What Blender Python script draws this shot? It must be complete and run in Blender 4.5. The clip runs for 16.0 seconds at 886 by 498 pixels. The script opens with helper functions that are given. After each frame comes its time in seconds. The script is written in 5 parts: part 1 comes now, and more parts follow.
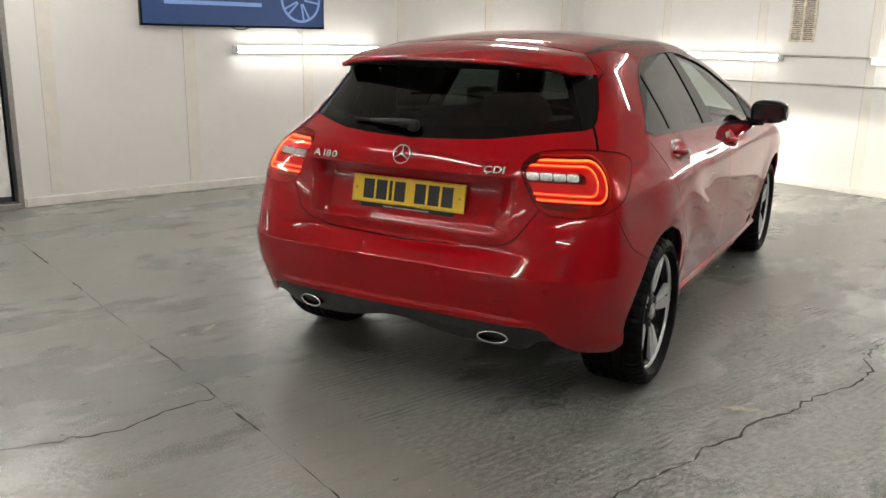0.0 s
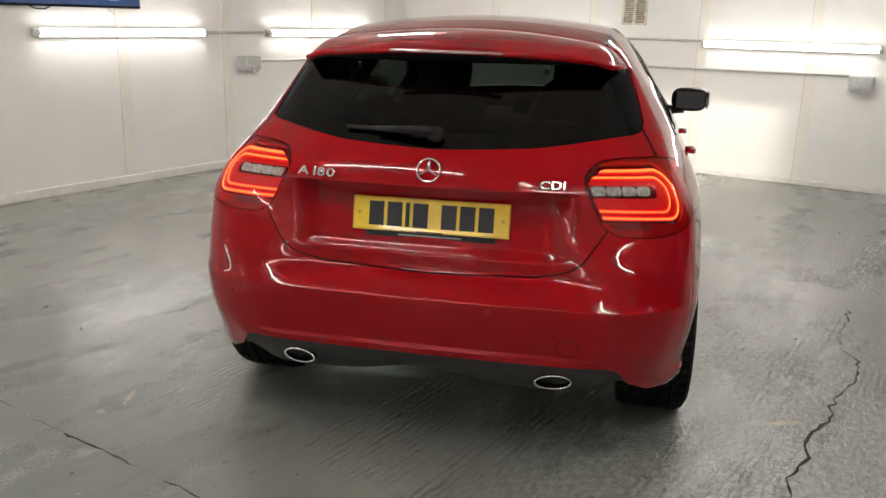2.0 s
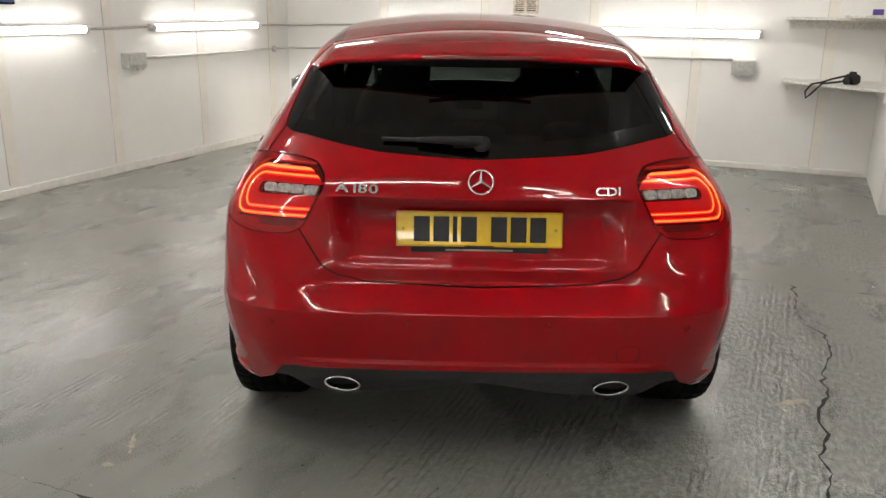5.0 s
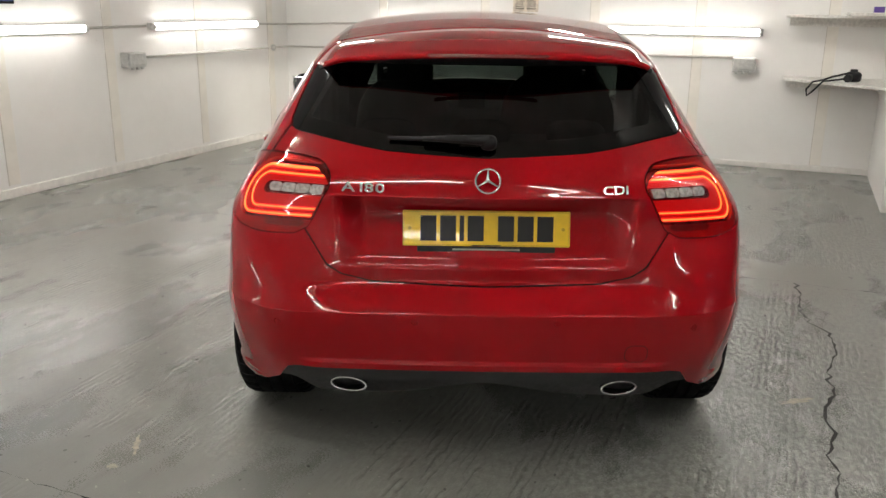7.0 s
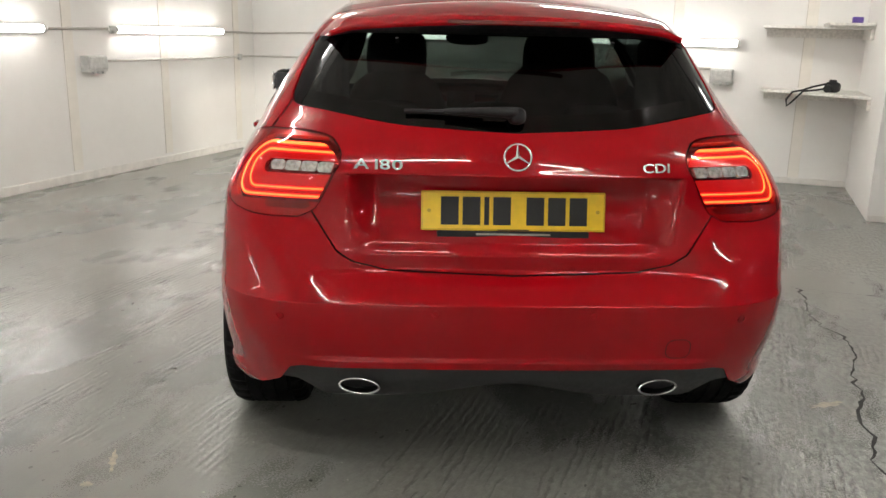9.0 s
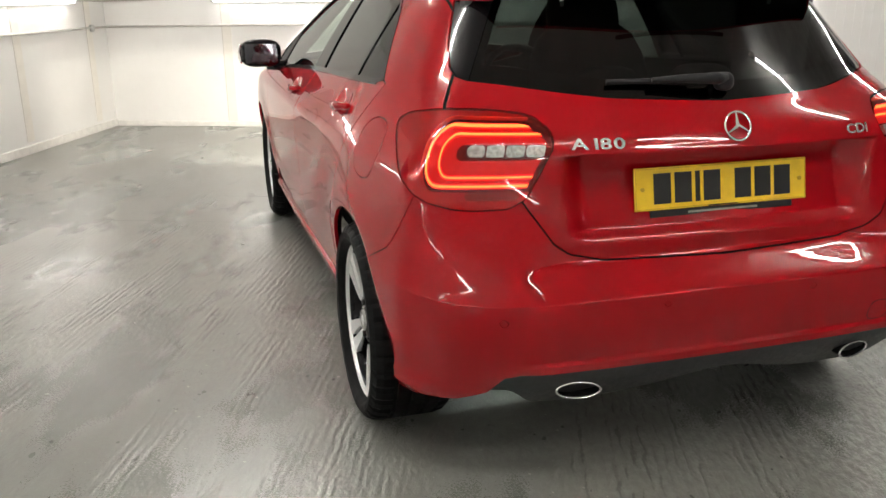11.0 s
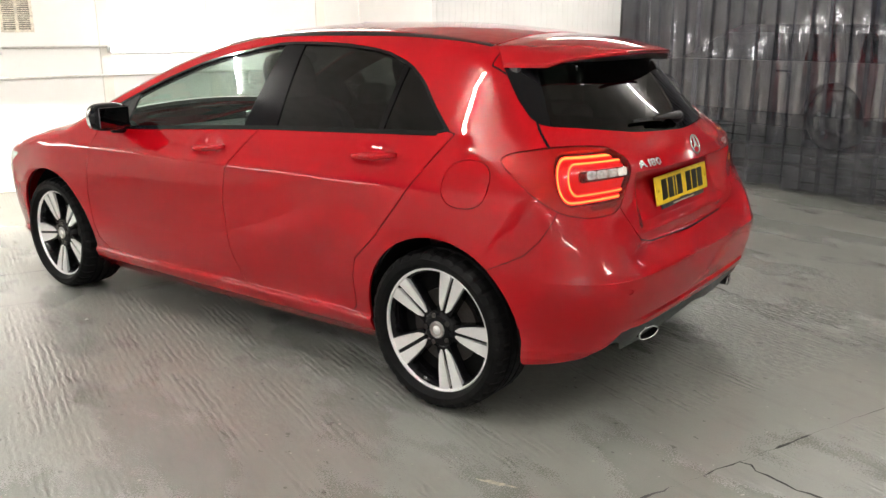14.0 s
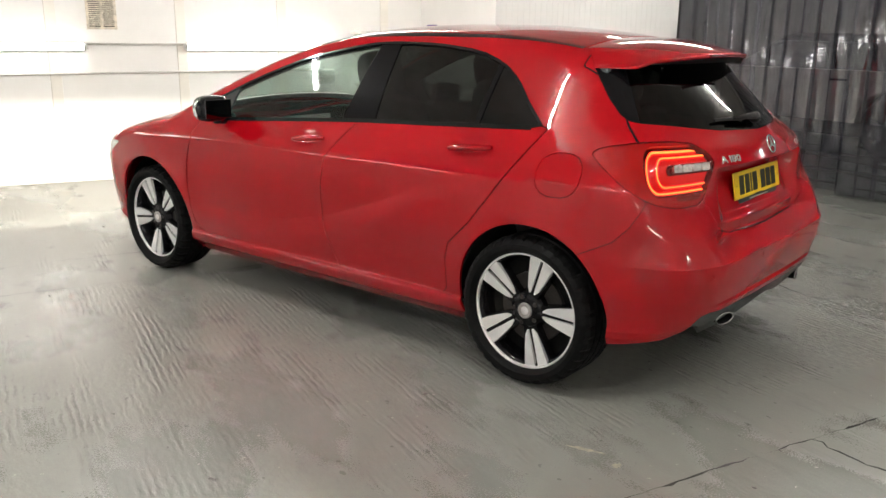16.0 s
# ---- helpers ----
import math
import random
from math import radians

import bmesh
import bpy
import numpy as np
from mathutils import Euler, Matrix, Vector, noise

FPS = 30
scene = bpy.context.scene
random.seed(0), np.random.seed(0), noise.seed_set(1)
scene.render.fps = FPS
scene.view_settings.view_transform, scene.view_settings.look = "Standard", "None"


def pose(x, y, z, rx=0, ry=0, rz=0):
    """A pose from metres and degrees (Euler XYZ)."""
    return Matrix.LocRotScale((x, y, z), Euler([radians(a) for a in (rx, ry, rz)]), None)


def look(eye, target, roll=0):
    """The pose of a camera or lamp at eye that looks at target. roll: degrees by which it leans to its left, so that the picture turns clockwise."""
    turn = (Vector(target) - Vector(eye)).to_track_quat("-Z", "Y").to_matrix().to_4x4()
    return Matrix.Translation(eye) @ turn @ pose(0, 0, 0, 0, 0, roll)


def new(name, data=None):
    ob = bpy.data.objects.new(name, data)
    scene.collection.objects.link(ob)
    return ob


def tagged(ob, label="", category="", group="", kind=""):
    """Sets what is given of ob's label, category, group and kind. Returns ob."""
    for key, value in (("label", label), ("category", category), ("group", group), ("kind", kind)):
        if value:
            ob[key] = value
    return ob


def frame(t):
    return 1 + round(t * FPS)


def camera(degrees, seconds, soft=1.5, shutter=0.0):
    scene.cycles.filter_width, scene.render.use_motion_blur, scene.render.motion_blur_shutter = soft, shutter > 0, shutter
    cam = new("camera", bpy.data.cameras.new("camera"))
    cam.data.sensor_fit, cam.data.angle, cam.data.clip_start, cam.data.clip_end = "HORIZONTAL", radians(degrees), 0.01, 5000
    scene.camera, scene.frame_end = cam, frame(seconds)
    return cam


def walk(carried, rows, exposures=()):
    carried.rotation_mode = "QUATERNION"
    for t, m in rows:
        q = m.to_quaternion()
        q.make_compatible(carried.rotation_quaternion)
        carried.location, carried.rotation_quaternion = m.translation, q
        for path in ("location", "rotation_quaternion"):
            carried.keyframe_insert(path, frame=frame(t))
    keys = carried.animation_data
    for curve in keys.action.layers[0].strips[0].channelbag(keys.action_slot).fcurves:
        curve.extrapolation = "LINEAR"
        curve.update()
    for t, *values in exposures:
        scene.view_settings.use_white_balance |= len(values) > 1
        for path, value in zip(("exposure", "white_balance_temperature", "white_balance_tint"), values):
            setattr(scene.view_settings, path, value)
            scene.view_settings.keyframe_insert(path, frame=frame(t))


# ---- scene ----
cam = camera(55.8, 16.0)
PATH = [
    (0, (1.674, -3.432, 1.428), (0.758, -1.726, 0.935), 1.1),
    (0.5, (1.449, -3.399, 1.438), (0.614, -1.658, 0.937), 0.5),
    (1, (1.163, -3.296, 1.409), (0.47, -1.494, 0.887), 0.1),
    (1.5, (0.856, -3.229, 1.413), (0.346, -1.366, 0.892), 0.8),
    (2, (0.548, -3.205, 1.438), (0.178, -1.311, 0.91), 1.4),
    (2.5, (0.318, -3.126, 1.432), (0.045, -1.216, 0.904), 1.4),
    (3, (0.11, -3.05, 1.447), (-0.05, -1.129, 0.913), 1.0),
    (3.5, (-0.052, -3.092, 1.492), (-0.129, -1.169, 0.948), 0.8),
    (4, (-0.097, -3.142, 1.497), (-0.125, -1.22, 0.942), 0.9),
    (4.2, (-0.099, -3.154, 1.495), (-0.111, -1.232, 0.94), 1.0),
    (6.5, (-0.136, -3.143, 1.489), (-0.134, -1.223, 0.93), 0.6),
    (7, (-0.138, -3.139, 1.489), (-0.135, -1.219, 0.93), 0.6),
    (7.5, (-0.141, -3.141, 1.471), (-0.13, -1.216, 0.929), 0.8),
    (8, (-0.159, -3.12, 1.405), (-0.122, -1.184, 0.906), 1.2),
    (8.5, (-0.213, -3.068, 1.341), (-0.149, -1.126, 0.868), 1.4),
    (9, (-0.327, -2.916, 1.303), (-0.217, -0.982, 0.805), 1.3),
    (9.5, (-0.518, -2.753, 1.307), (-0.322, -0.829, 0.796), 0.9),
    (10, (-0.798, -2.683, 1.306), (-0.442, -0.788, 0.772), 0.1),
    (10.2, (-0.888, -2.657, 1.306), (-0.515, -0.77, 0.76), -0.1),
    (12.3, (-2.246, -2.034, 1.331), (-1.07, -0.523, 0.753), -0.4),
    (12.5, (-2.371, -1.978, 1.344), (-1.104, -0.538, 0.779), -0.6),
    (13, (-2.697, -1.848, 1.378), (-1.226, -0.611, 0.822), -1.1),
    (13.5, (-2.988, -1.831, 1.402), (-1.438, -0.682, 0.874), -0.3),
    (14, (-3.249, -1.845, 1.423), (-1.699, -0.686, 0.918), -0.4),
    (14.5, (-3.467, -1.836, 1.427), (-1.926, -0.662, 0.929), -0.5),
    (15, (-3.568, -1.824, 1.425), (-2.039, -0.634, 0.929), -0.3),
    (15.5, (-3.593, -1.825, 1.411), (-2.076, -0.617, 0.92), 0.5),
    (16, (-3.6, -1.822, 1.413), (-2.098, -0.599, 0.917), 0.5),
]
walk(cam, [(t, look(eye, target, roll)) for t, eye, target, roll in PATH],
     exposures=[(0, .66), (4, .68), (8, .68), (8.5, .74), (9.5, .98), (10, 1.0), (12.3, 1.10), (13, 1.28), (13.5, 1.46), (14, 1.36), (15, 1.08), (16, 1.10)])

# ---------------------------------------------------------------- world and light
TH = radians(22.6)          # the room is turned against the car
UX, UY = math.cos(TH), -math.sin(TH)
VX, VY = math.sin(TH), math.cos(TH)
U_LEFT, V_FAR, U_ALC, V_STUB, U_CURT, V_BACK, CEIL = -4.515, 5.7, 1.78, 4.1, 4.12, -5.2, 2.65


def rm(u, v, z):
    """A point of the room (u along the far wall, v towards it) in the world."""
    return Vector((u * UX + v * VX, u * UY + v * VY, z))


ROOM = Matrix.Rotation(-TH, 4, "Z")
CAR = Matrix.Translation((0, -0.62, 0)) @ Matrix.Rotation(-0.013, 4, "Z") @ Matrix.Translation((0, 0.62, 0))

world = bpy.data.worlds.new("world")
world.use_nodes = True
scene.world = world
bg = world.node_tree.nodes["Background"]
bg.inputs[0].default_value = (0.9, 0.95, 1.0, 1)
bg.inputs[1].default_value = 0.05

# ---------------------------------------------------------------- materials


class Nodes:
    """Short hand for a material's node tree."""

    def __init__(self, name):
        self.mat = bpy.data.materials.new(name)
        self.mat.use_nodes = True
        self.t = self.mat.node_tree
        self.b = self.t.nodes["Principled BSDF"]
        self.co = None

    def node(self, kind, **kw):
        n = self.t.nodes.new(kind)
        for k, v in kw.items():
            n.inputs[k.replace("_", " ")].default_value = v
        return n

    def link(self, a, b):
        self.t.links.new(a, b)

    def coords(self):
        if self.co is None:
            self.co = self.t.nodes.new("ShaderNodeTexCoord")
        return self.co.outputs["Object"]

    def noise(self, scale, detail=4.0, rough=0.55, stretch=None):
        n = self.node("ShaderNodeTexNoise", Scale=scale, Detail=detail, Roughness=rough)
        src = self.coords()
        if stretch:
            m = self.node("ShaderNodeMapping", Scale=stretch[:3])
            if len(stretch) > 3:
                m.inputs["Rotation"].default_value = (0, 0, stretch[3])
            self.link(src, m.inputs["Vector"])
            src = m.outputs[0]
        self.link(src, n.inputs["Vector"])
        return n.outputs["Fac"]

    def ramp(self, fac, *stops):
        r = self.t.nodes.new("ShaderNodeValToRGB")
        r.color_ramp.interpolation = "EASE"
        els = r.color_ramp.elements
        els[0].position, els[1].position = stops[0][0], stops[-1][0]
        for p, c in stops[1:-1]:
            els.new(p)
        for i, (p, c) in enumerate(stops):
            els[i].color = (*c, 1) if isinstance(c, tuple) else (c, c, c, 1)
        self.link(fac, r.inputs[0])
        return r.outputs[0]

    def mix(self, fac, a, b, mode="MIX"):
        m = self.t.nodes.new("ShaderNodeMix")
        m.data_type, m.blend_type = "RGBA", mode
        for s, v in ((m.inputs[0], fac), (m.inputs[6], a), (m.inputs[7], b)):
            if isinstance(v, (int, float)):
                s.default_value = v if s == m.inputs[0] else (v, v, v, 1)
            elif isinstance(v, tuple):
                s.default_value = (*v, 1)
            else:
                self.link(v, s)
        return m.outputs[2]

    def set(self, **kw):
        for k, v in kw.items():
            s = self.b.inputs[k.replace("_", " ")]
            if hasattr(v, "is_linked"):
                self.link(v, s)
            elif isinstance(v, tuple):
                s.default_value = (*v, 1)
            else:
                s.default_value = v
        return self

    def bump(self, height, strength=0.3, distance=0.01):
        b = self.node("ShaderNodeBump", Strength=strength, Distance=distance)
        self.link(height, b.inputs["Height"])
        self.link(b.outputs[0], self.b.inputs["Normal"])
        return self


def plain(name, color, rough=0.5, metal=0.0, coat=0.0, grain=0.0, scale=40.0, vary=0.12, gloss=0.5):
    """A surface of one colour with a little variation of colour, gloss and relief."""
    n = Nodes(name)
    f = n.noise(scale)
    lo, hi = (tuple(c * (1 - vary) for c in color), tuple(min(1, c * (1 + vary)) for c in color))
    n.set(Base_Color=n.ramp(f, (0.3, lo), (0.7, hi)), Metallic=metal, Coat_Weight=coat, Coat_Roughness=0.03, Specular_IOR_Level=gloss)
    n.set(Roughness=n.ramp(n.noise(scale * 0.23), (0.3, max(0.02, rough * 0.85)), (0.7, min(1, rough * 1.15))))
    if grain:
        n.bump(f, grain, 0.002)
    return n.mat


def glow(name, color, power):
    n = Nodes(name)
    n.set(Base_Color=color, Emission_Color=color, Emission_Strength=power, Roughness=0.4)
    return n.mat


def gloss_share(n, base=0.055):
    """The share of light that a smooth pane throws back: little face on, all of it at a grazing angle, the same from both sides."""
    lw = n.node("ShaderNodeLayerWeight", Blend=0.5)
    p = n.t.nodes.new("ShaderNodeMath")
    p.operation = "POWER"
    p.inputs[1].default_value = 5.0
    n.link(lw.outputs["Facing"], p.inputs[0])
    m = n.t.nodes.new("ShaderNodeMath")
    m.operation = "MULTIPLY_ADD"
    m.inputs[1].default_value, m.inputs[2].default_value = 1 - base, base
    n.link(p.outputs[0], m.inputs[0])
    return m.outputs[0]


def pane_glass(name, tint):
    """A thin pane: clear or tinted, with the gloss of glass."""
    n = Nodes(name)
    t = n.t
    t.nodes.remove(n.b)
    tr = t.nodes.new("ShaderNodeBsdfTransparent")
    tr.inputs[0].default_value = (*tint, 1)
    gl = t.nodes.new("ShaderNodeBsdfGlossy")
    gl.inputs["Roughness"].default_value = 0.01
    mx = t.nodes.new("ShaderNodeMixShader")
    t.links.new(gloss_share(n), mx.inputs[0])
    t.links.new(tr.outputs[0], mx.inputs[1])
    t.links.new(gl.outputs[0], mx.inputs[2])
    t.links.new(mx.outputs[0], t.nodes["Material Output"].inputs[0])
    return n.mat


def red_paint():
    n = Nodes("red_metallic_paint")
    flake = n.noise(900.0, 2.0)
    dust = n.noise(3.0, 6.0, 0.65)
    n.set(Base_Color=n.ramp(flake, (0.3, (0.300, 0.0015, 0.0048)), (0.7, (0.372, 0.0022, 0.0072))), Metallic=0.0, Specular_IOR_Level=0.0, Coat_Weight=1.0, Coat_IOR=1.47)
    n.set(Roughness=0.5, Coat_Roughness=n.ramp(dust, (0.35, 0.0), (0.8, 0.006)))
    return n.mat


def floor_paint():
    """Grey painted concrete: raked ridges along the room between smooth trowelled borders, lumpy patches, chips and scuffs."""
    n = Nodes("grey_floor_paint")
    big = n.noise(0.45, 2.0, 0.5)
    fine = n.noise(150.0, 3.0, 0.6)
    sep = n.node("ShaderNodeSeparateXYZ")
    n.link(n.coords(), sep.inputs[0])

    def across(out, wobble, lo, size, *stops):
        m = n.node("ShaderNodeMath")
        m.operation = "MULTIPLY_ADD"
        n.link(n.noise(2.2, 3.0, 0.5), m.inputs[0])
        m.inputs[1].default_value = wobble
        n.link(sep.outputs[out], m.inputs[2])
        r = n.node("ShaderNodeMapRange")
        n.link(m.outputs[0], r.inputs[0])
        r.inputs[1].default_value, r.inputs[2].default_value = lo + wobble / 2, lo + size + wobble / 2
        return n.ramp(r.outputs[0], *(((p - lo) / size, c) for p, c in stops))

    # the slabs: raked inside, with a smooth border along each joint
    slab = across("Y", 0.10, -4.0, 8.0, (-1.30, 0.55), (-1.25, 0.04), (-0.93, 0.04), (-0.86, 1.0), (1.90, 1.0), (1.95, 0.04), (2.25, 0.05), (2.45, 0.8))
    w = n.node("ShaderNodeTexWave", Scale=10.5, Distortion=4.5, Detail=4.0)
    w.inputs["Detail Scale"].default_value = 2.4
    w.inputs["Detail Roughness"].default_value = 0.62
    squeeze = n.node("ShaderNodeMapping", Scale=(1.0, 0.35, 1.0))
    n.link(n.coords(), squeeze.inputs["Vector"])
    n.link(squeeze.outputs[0], w.inputs["Vector"])
    streak = n.ramp(n.noise(1.0, 3.0, 0.55, (3.0, 0.75, 1.0)), (0.45, 0.0), (0.64, 1.0))
    torn = n.ramp(n.noise(9.0, 4.0, 0.65, (1.5, 0.5, 1.0)), (0.36, 0.0), (0.60, 1.0))
    mask = n.mix(1.0, n.mix(1.0, streak, torn, "MULTIPLY"), slab, "MULTIPLY")
    lines = n.mix(mask, 0.5, w.outputs["Fac"])
    lump = n.ramp(n.noise(46.0, 3.0, 0.6, (1.0, 0.5, 1.0)), (0.24, 0.0), (0.80, 1.0))
    lumpy = across("X", 0.5, -5.0, 10.0, (-2.6, 0.12), (-2.0, 0.22), (-0.9, 0.22), (0.4, 0.35), (0.8, 1.0), (1.9, 0.95), (2.8, 0.3))
    lumpy = n.mix(1.0, lumpy, n.ramp(n.noise(0.9, 2.0, 0.5), (0.30, 0.25), (0.60, 1.0)), "MULTIPLY")
    bumps = n.mix(n.mix(1.0, lumpy, n.ramp(slab, (0.0, 0.12), (0.9, 1.0)), "MULTIPLY"), 0.5, lump)
    trowel = n.noise(1.6, 4.0, 0.55, (1.0, 0.5, 1.0, 0.4))
    base = n.ramp(big, (0.20, (0.200, 0.208, 0.192)), (0.72, (0.248, 0.250, 0.226)))
    base = n.mix(n.ramp(trowel, (0.42, 0.0), (0.75, 0.40)), base, (0.270, 0.250, 0.215))
    base = n.mix(n.ramp(n.noise(5.0, 4.0, 0.65, (2.6, 0.5, 1.0)), (0.48, 0.0), (0.85, 0.45)), base, (0.125, 0.125, 0.115))
    # shade in the raked grooves and glints on their crests, put into the colour
    base = n.mix(n.ramp(lines, (0.08, 0.6), (0.42, 0.0)), base, (0.08, 0.08, 0.072))
    base = n.mix(n.ramp(lines, (0.66, 0.0), (0.95, 0.3)), base, (0.34, 0.335, 0.31))
    base = n.mix(n.ramp(n.noise(34.0, 3.0, 0.5), (0.705, 0.0), (0.735, 0.8)), base, (0.52, 0.50, 0.45))
    base = n.mix(n.ramp(n.noise(23.0, 2.0, 0.5, (1.0, 0.6, 1.0)), (0.705, 0.0), (0.73, 0.85)), base, (0.05, 0.048, 0.042))
    base = n.mix(1.0, base, n.ramp(fine, (0.25, 0.94), (0.75, 1.06)), "MULTIPLY")
    # lumps also shaded by colour: hollows darker, tops lighter
    base = n.mix(1.0, base, n.ramp(bumps, (0.10, 0.72), (0.90, 1.20)), "MULTIPLY")
    rough = n.mix(0.35, n.ramp(trowel, (0.3, 0.22), (0.7, 0.36)), n.ramp(fine, (0.25, 0.24), (0.75, 0.32)))
    n.set(Base_Color=base, Roughness=rough, Specular_IOR_Level=0.75)
    h = n.mix(0.58, lines, bumps)
    h = n.mix(0.02, h, fine)
    h = n.mix(0.15, h, trowel)
    n.bump(h, 1.0, 0.0084)
    return n.mat


def wall_panel():
    n = Nodes("white_wall_panel")
    rib = n.noise(9.0, 2.0, 0.5, (9.0, 9.0, 0.12))
    stain = n.noise(1.6, 6.0, 0.7)
    col = n.ramp(stain, (0.25, (0.755, 0.742, 0.715)), (0.7, (0.80, 0.79, 0.765)))
    col = n.mix(n.ramp(n.noise(34.0, 3.0), (0.73, 0.0), (0.78, 0.35)), col, (0.42, 0.38, 0.33))
    n.set(Base_Color=col, Roughness=n.ramp(stain, (0.3, 0.42), (0.7, 0.6)))
    n.bump(rib, 0.09, 0.004)
    return n.mat


M_RED, M_FLOOR, M_WALL = red_paint(), floor_paint(), wall_panel()
M_BAY = plain("grey_bay_wall", (0.21, 0.20, 0.185), 0.8, scale=3)
M_TRIM = plain("cream_cover_strip", (0.77, 0.74, 0.68), 0.5, grain=0.1, scale=8, vary=0.03)
M_CONDUIT = plain("grey_white_conduit", (0.52, 0.50, 0.46), 0.5)
M_BASE = plain("white_base_trim", (0.74, 0.72, 0.68), 0.55, grain=0.12, scale=12, vary=0.07)
M_CEIL = plain("dull_white_ceiling", (0.60, 0.59, 0.565), 0.8, scale=6)
M_SEAM = plain("dark_joint", (0.56, 0.53, 0.48), 0.8)
M_CRACK = plain("crack_shadow", (0.018, 0.017, 0.016), 0.95)
M_TUBE = glow("lamp_tube", (1.0, 0.97, 0.92), 9.5)
M_TUBE_LEFT = glow("bright_lamp_tube", (1.0, 0.97, 0.92), 13.0)
M_TUBE_REAR = glow("strong_lamp_tube", (1.0, 0.97, 0.92), 16.0)
M_TUBE_TOP = {w: glow("ceiling_lamp_tube", (1.0, 0.97, 0.92), w) for w in (46.0, 62.0, 105.0, 115.0, 170.0)}
M_TUBE_CAP = plain("tube_end_cap", (0.62, 0.62, 0.60), 0.4)
M_BLACK = plain("black_plastic", (0.014, 0.014, 0.015), 0.55, grain=0.15, scale=200, gloss=0.3)
M_INSERT = plain("grained_black_plastic", (0.030, 0.030, 0.031), 0.5, grain=0.2, scale=260)
M_GLOSS = plain("gloss_black", (0.006, 0.006, 0.007), 0.06, coat=0.0, vary=0.05, gloss=0.22)
M_WINTRIM = plain("bright_black_trim", (0.006, 0.006, 0.007), 0.08, vary=0.05, gloss=0.35)
M_PILLAR = plain("black_pillar_film", (0.004, 0.004, 0.005), 0.12, vary=0.05, gloss=0.10)
M_LINER = plain("black_liner", (0.005, 0.005, 0.005), 0.9, gloss=0.1)
M_RUBBER = plain("tyre_rubber", (0.005, 0.005, 0.0053), 0.6, grain=0.2, scale=120, gloss=0.10)
M_ALLOY = plain("machined_alloy", (0.86, 0.86, 0.86), 0.42, metal=0.55, scale=300, vary=0.05)
M_CHROME = plain("chrome", (0.82, 0.82, 0.83), 0.07, metal=1.0, vary=0.02)
M_STEEL = plain("brushed_steel", (0.42, 0.41, 0.40), 0.35, metal=1.0, scale=90)
M_GREYBOX = plain("grey_plastic_box", (0.50, 0.50, 0.48), 0.45)
M_GLASS_DARK = pane_glass("privacy_glass", (0.050, 0.056, 0.053))
M_GLASS_REAR = pane_glass("dark_rear_glass", (0.064, 0.074, 0.069))
M_GLASS = pane_glass("clear_green_glass", (0.60, 0.70, 0.65))


# ---------------------------------------------------------------- building helpers


def mesh_from(name, verts, faces, mat, smooth=False):
    me = bpy.data.meshes.new(name)
    me.from_pydata([tuple(v) for v in verts], [], [tuple(int(i) for i in f) for f in faces])
    me.materials.append(mat)
    if smooth:
        me.polygons.foreach_set("use_smooth", [True] * len(me.polygons))
    me.update()
    return me


def bm_mesh(name, bm, mat, smooth=False):
    bmesh.ops.recalc_face_normals(bm, faces=bm.faces)
    me = bpy.data.meshes.new(name)
    bm.to_mesh(me)
    bm.free()
    me.materials.append(mat)
    if smooth:
        me.polygons.foreach_set("use_smooth", [True] * len(me.polygons))
    return me


def part(name, bm, material, parent, label="", smooth=False):
    ob = new(name, bm_mesh(name, bm, material, smooth) if isinstance(bm, bmesh.types.BMesh) else bm)
    ob.parent = parent
    return tagged(ob, label)


def empty(name, at=(0, 0, 0), rz=0.0):
    ob = new(name)
    ob.matrix_world = Matrix.Translation(at) @ Matrix.Rotation(rz, 4, "Z")
    return ob


def add_box(bm, lo, hi, m=None, bevel=0.0, seg=2):
    """A box between two corners, with rounded edges."""
    c = [(a + b) / 2 for a, b in zip(lo, hi)]
    s = [abs(b - a) for a, b in zip(lo, hi)]
    got = bmesh.ops.create_cube(bm, size=1.0, matrix=(m or Matrix()) @ Matrix.Translation(c) @ Matrix.Diagonal((*s, 1)))["verts"]
    if bevel:
        edges = list({e for v in got for e in v.link_edges})
        bmesh.ops.bevel(bm, geom=edges, offset=bevel, segments=seg, affect="EDGES", profile=0.5)
    return bm


def box(lo, hi, m=None, bevel=0.0, seg=2):
    return add_box(bmesh.new(), lo, hi, m, bevel, seg)


def add_tube(bm, pts, radius, sides=8, closed=False, caps=True):
    """A round bar along a line of points; radius: one number or one for each point."""
    pts = [Vector(p) for p in pts]
    n = len(pts)
    rings, up = [], Vector((0.0, 0.0, 1.0))
    for i, p in enumerate(pts):
        a = pts[(i - 1) % n] if closed or i else p
        b = pts[(i + 1) % n] if closed or i < n - 1 else p
        d = (b - a).normalized()
        if abs(d.dot(up)) > 0.98:
            up = Vector((1.0, 0.0, 0.0))
        s = d.cross(up).normalized()
        w = s.cross(d)
        r = radius[i] if isinstance(radius, (list, tuple)) else radius
        rings.append([bm.verts.new(p + r * (math.cos(k) * s + math.sin(k) * w)) for k in (2 * math.pi * j / sides for j in range(sides))])
    for i in range(n if closed else n - 1):
        a, b = rings[i], rings[(i + 1) % n]
        for j in range(sides):
            bm.faces.new((a[j], a[(j + 1) % sides], b[(j + 1) % sides], b[j]))
    if caps and not closed:
        bm.faces.new(rings[0][::-1])
        bm.faces.new(rings[-1])
    return bm


def tube(pts, radius, sides=8, closed=False):
    return add_tube(bmesh.new(), pts, radius, sides, closed)


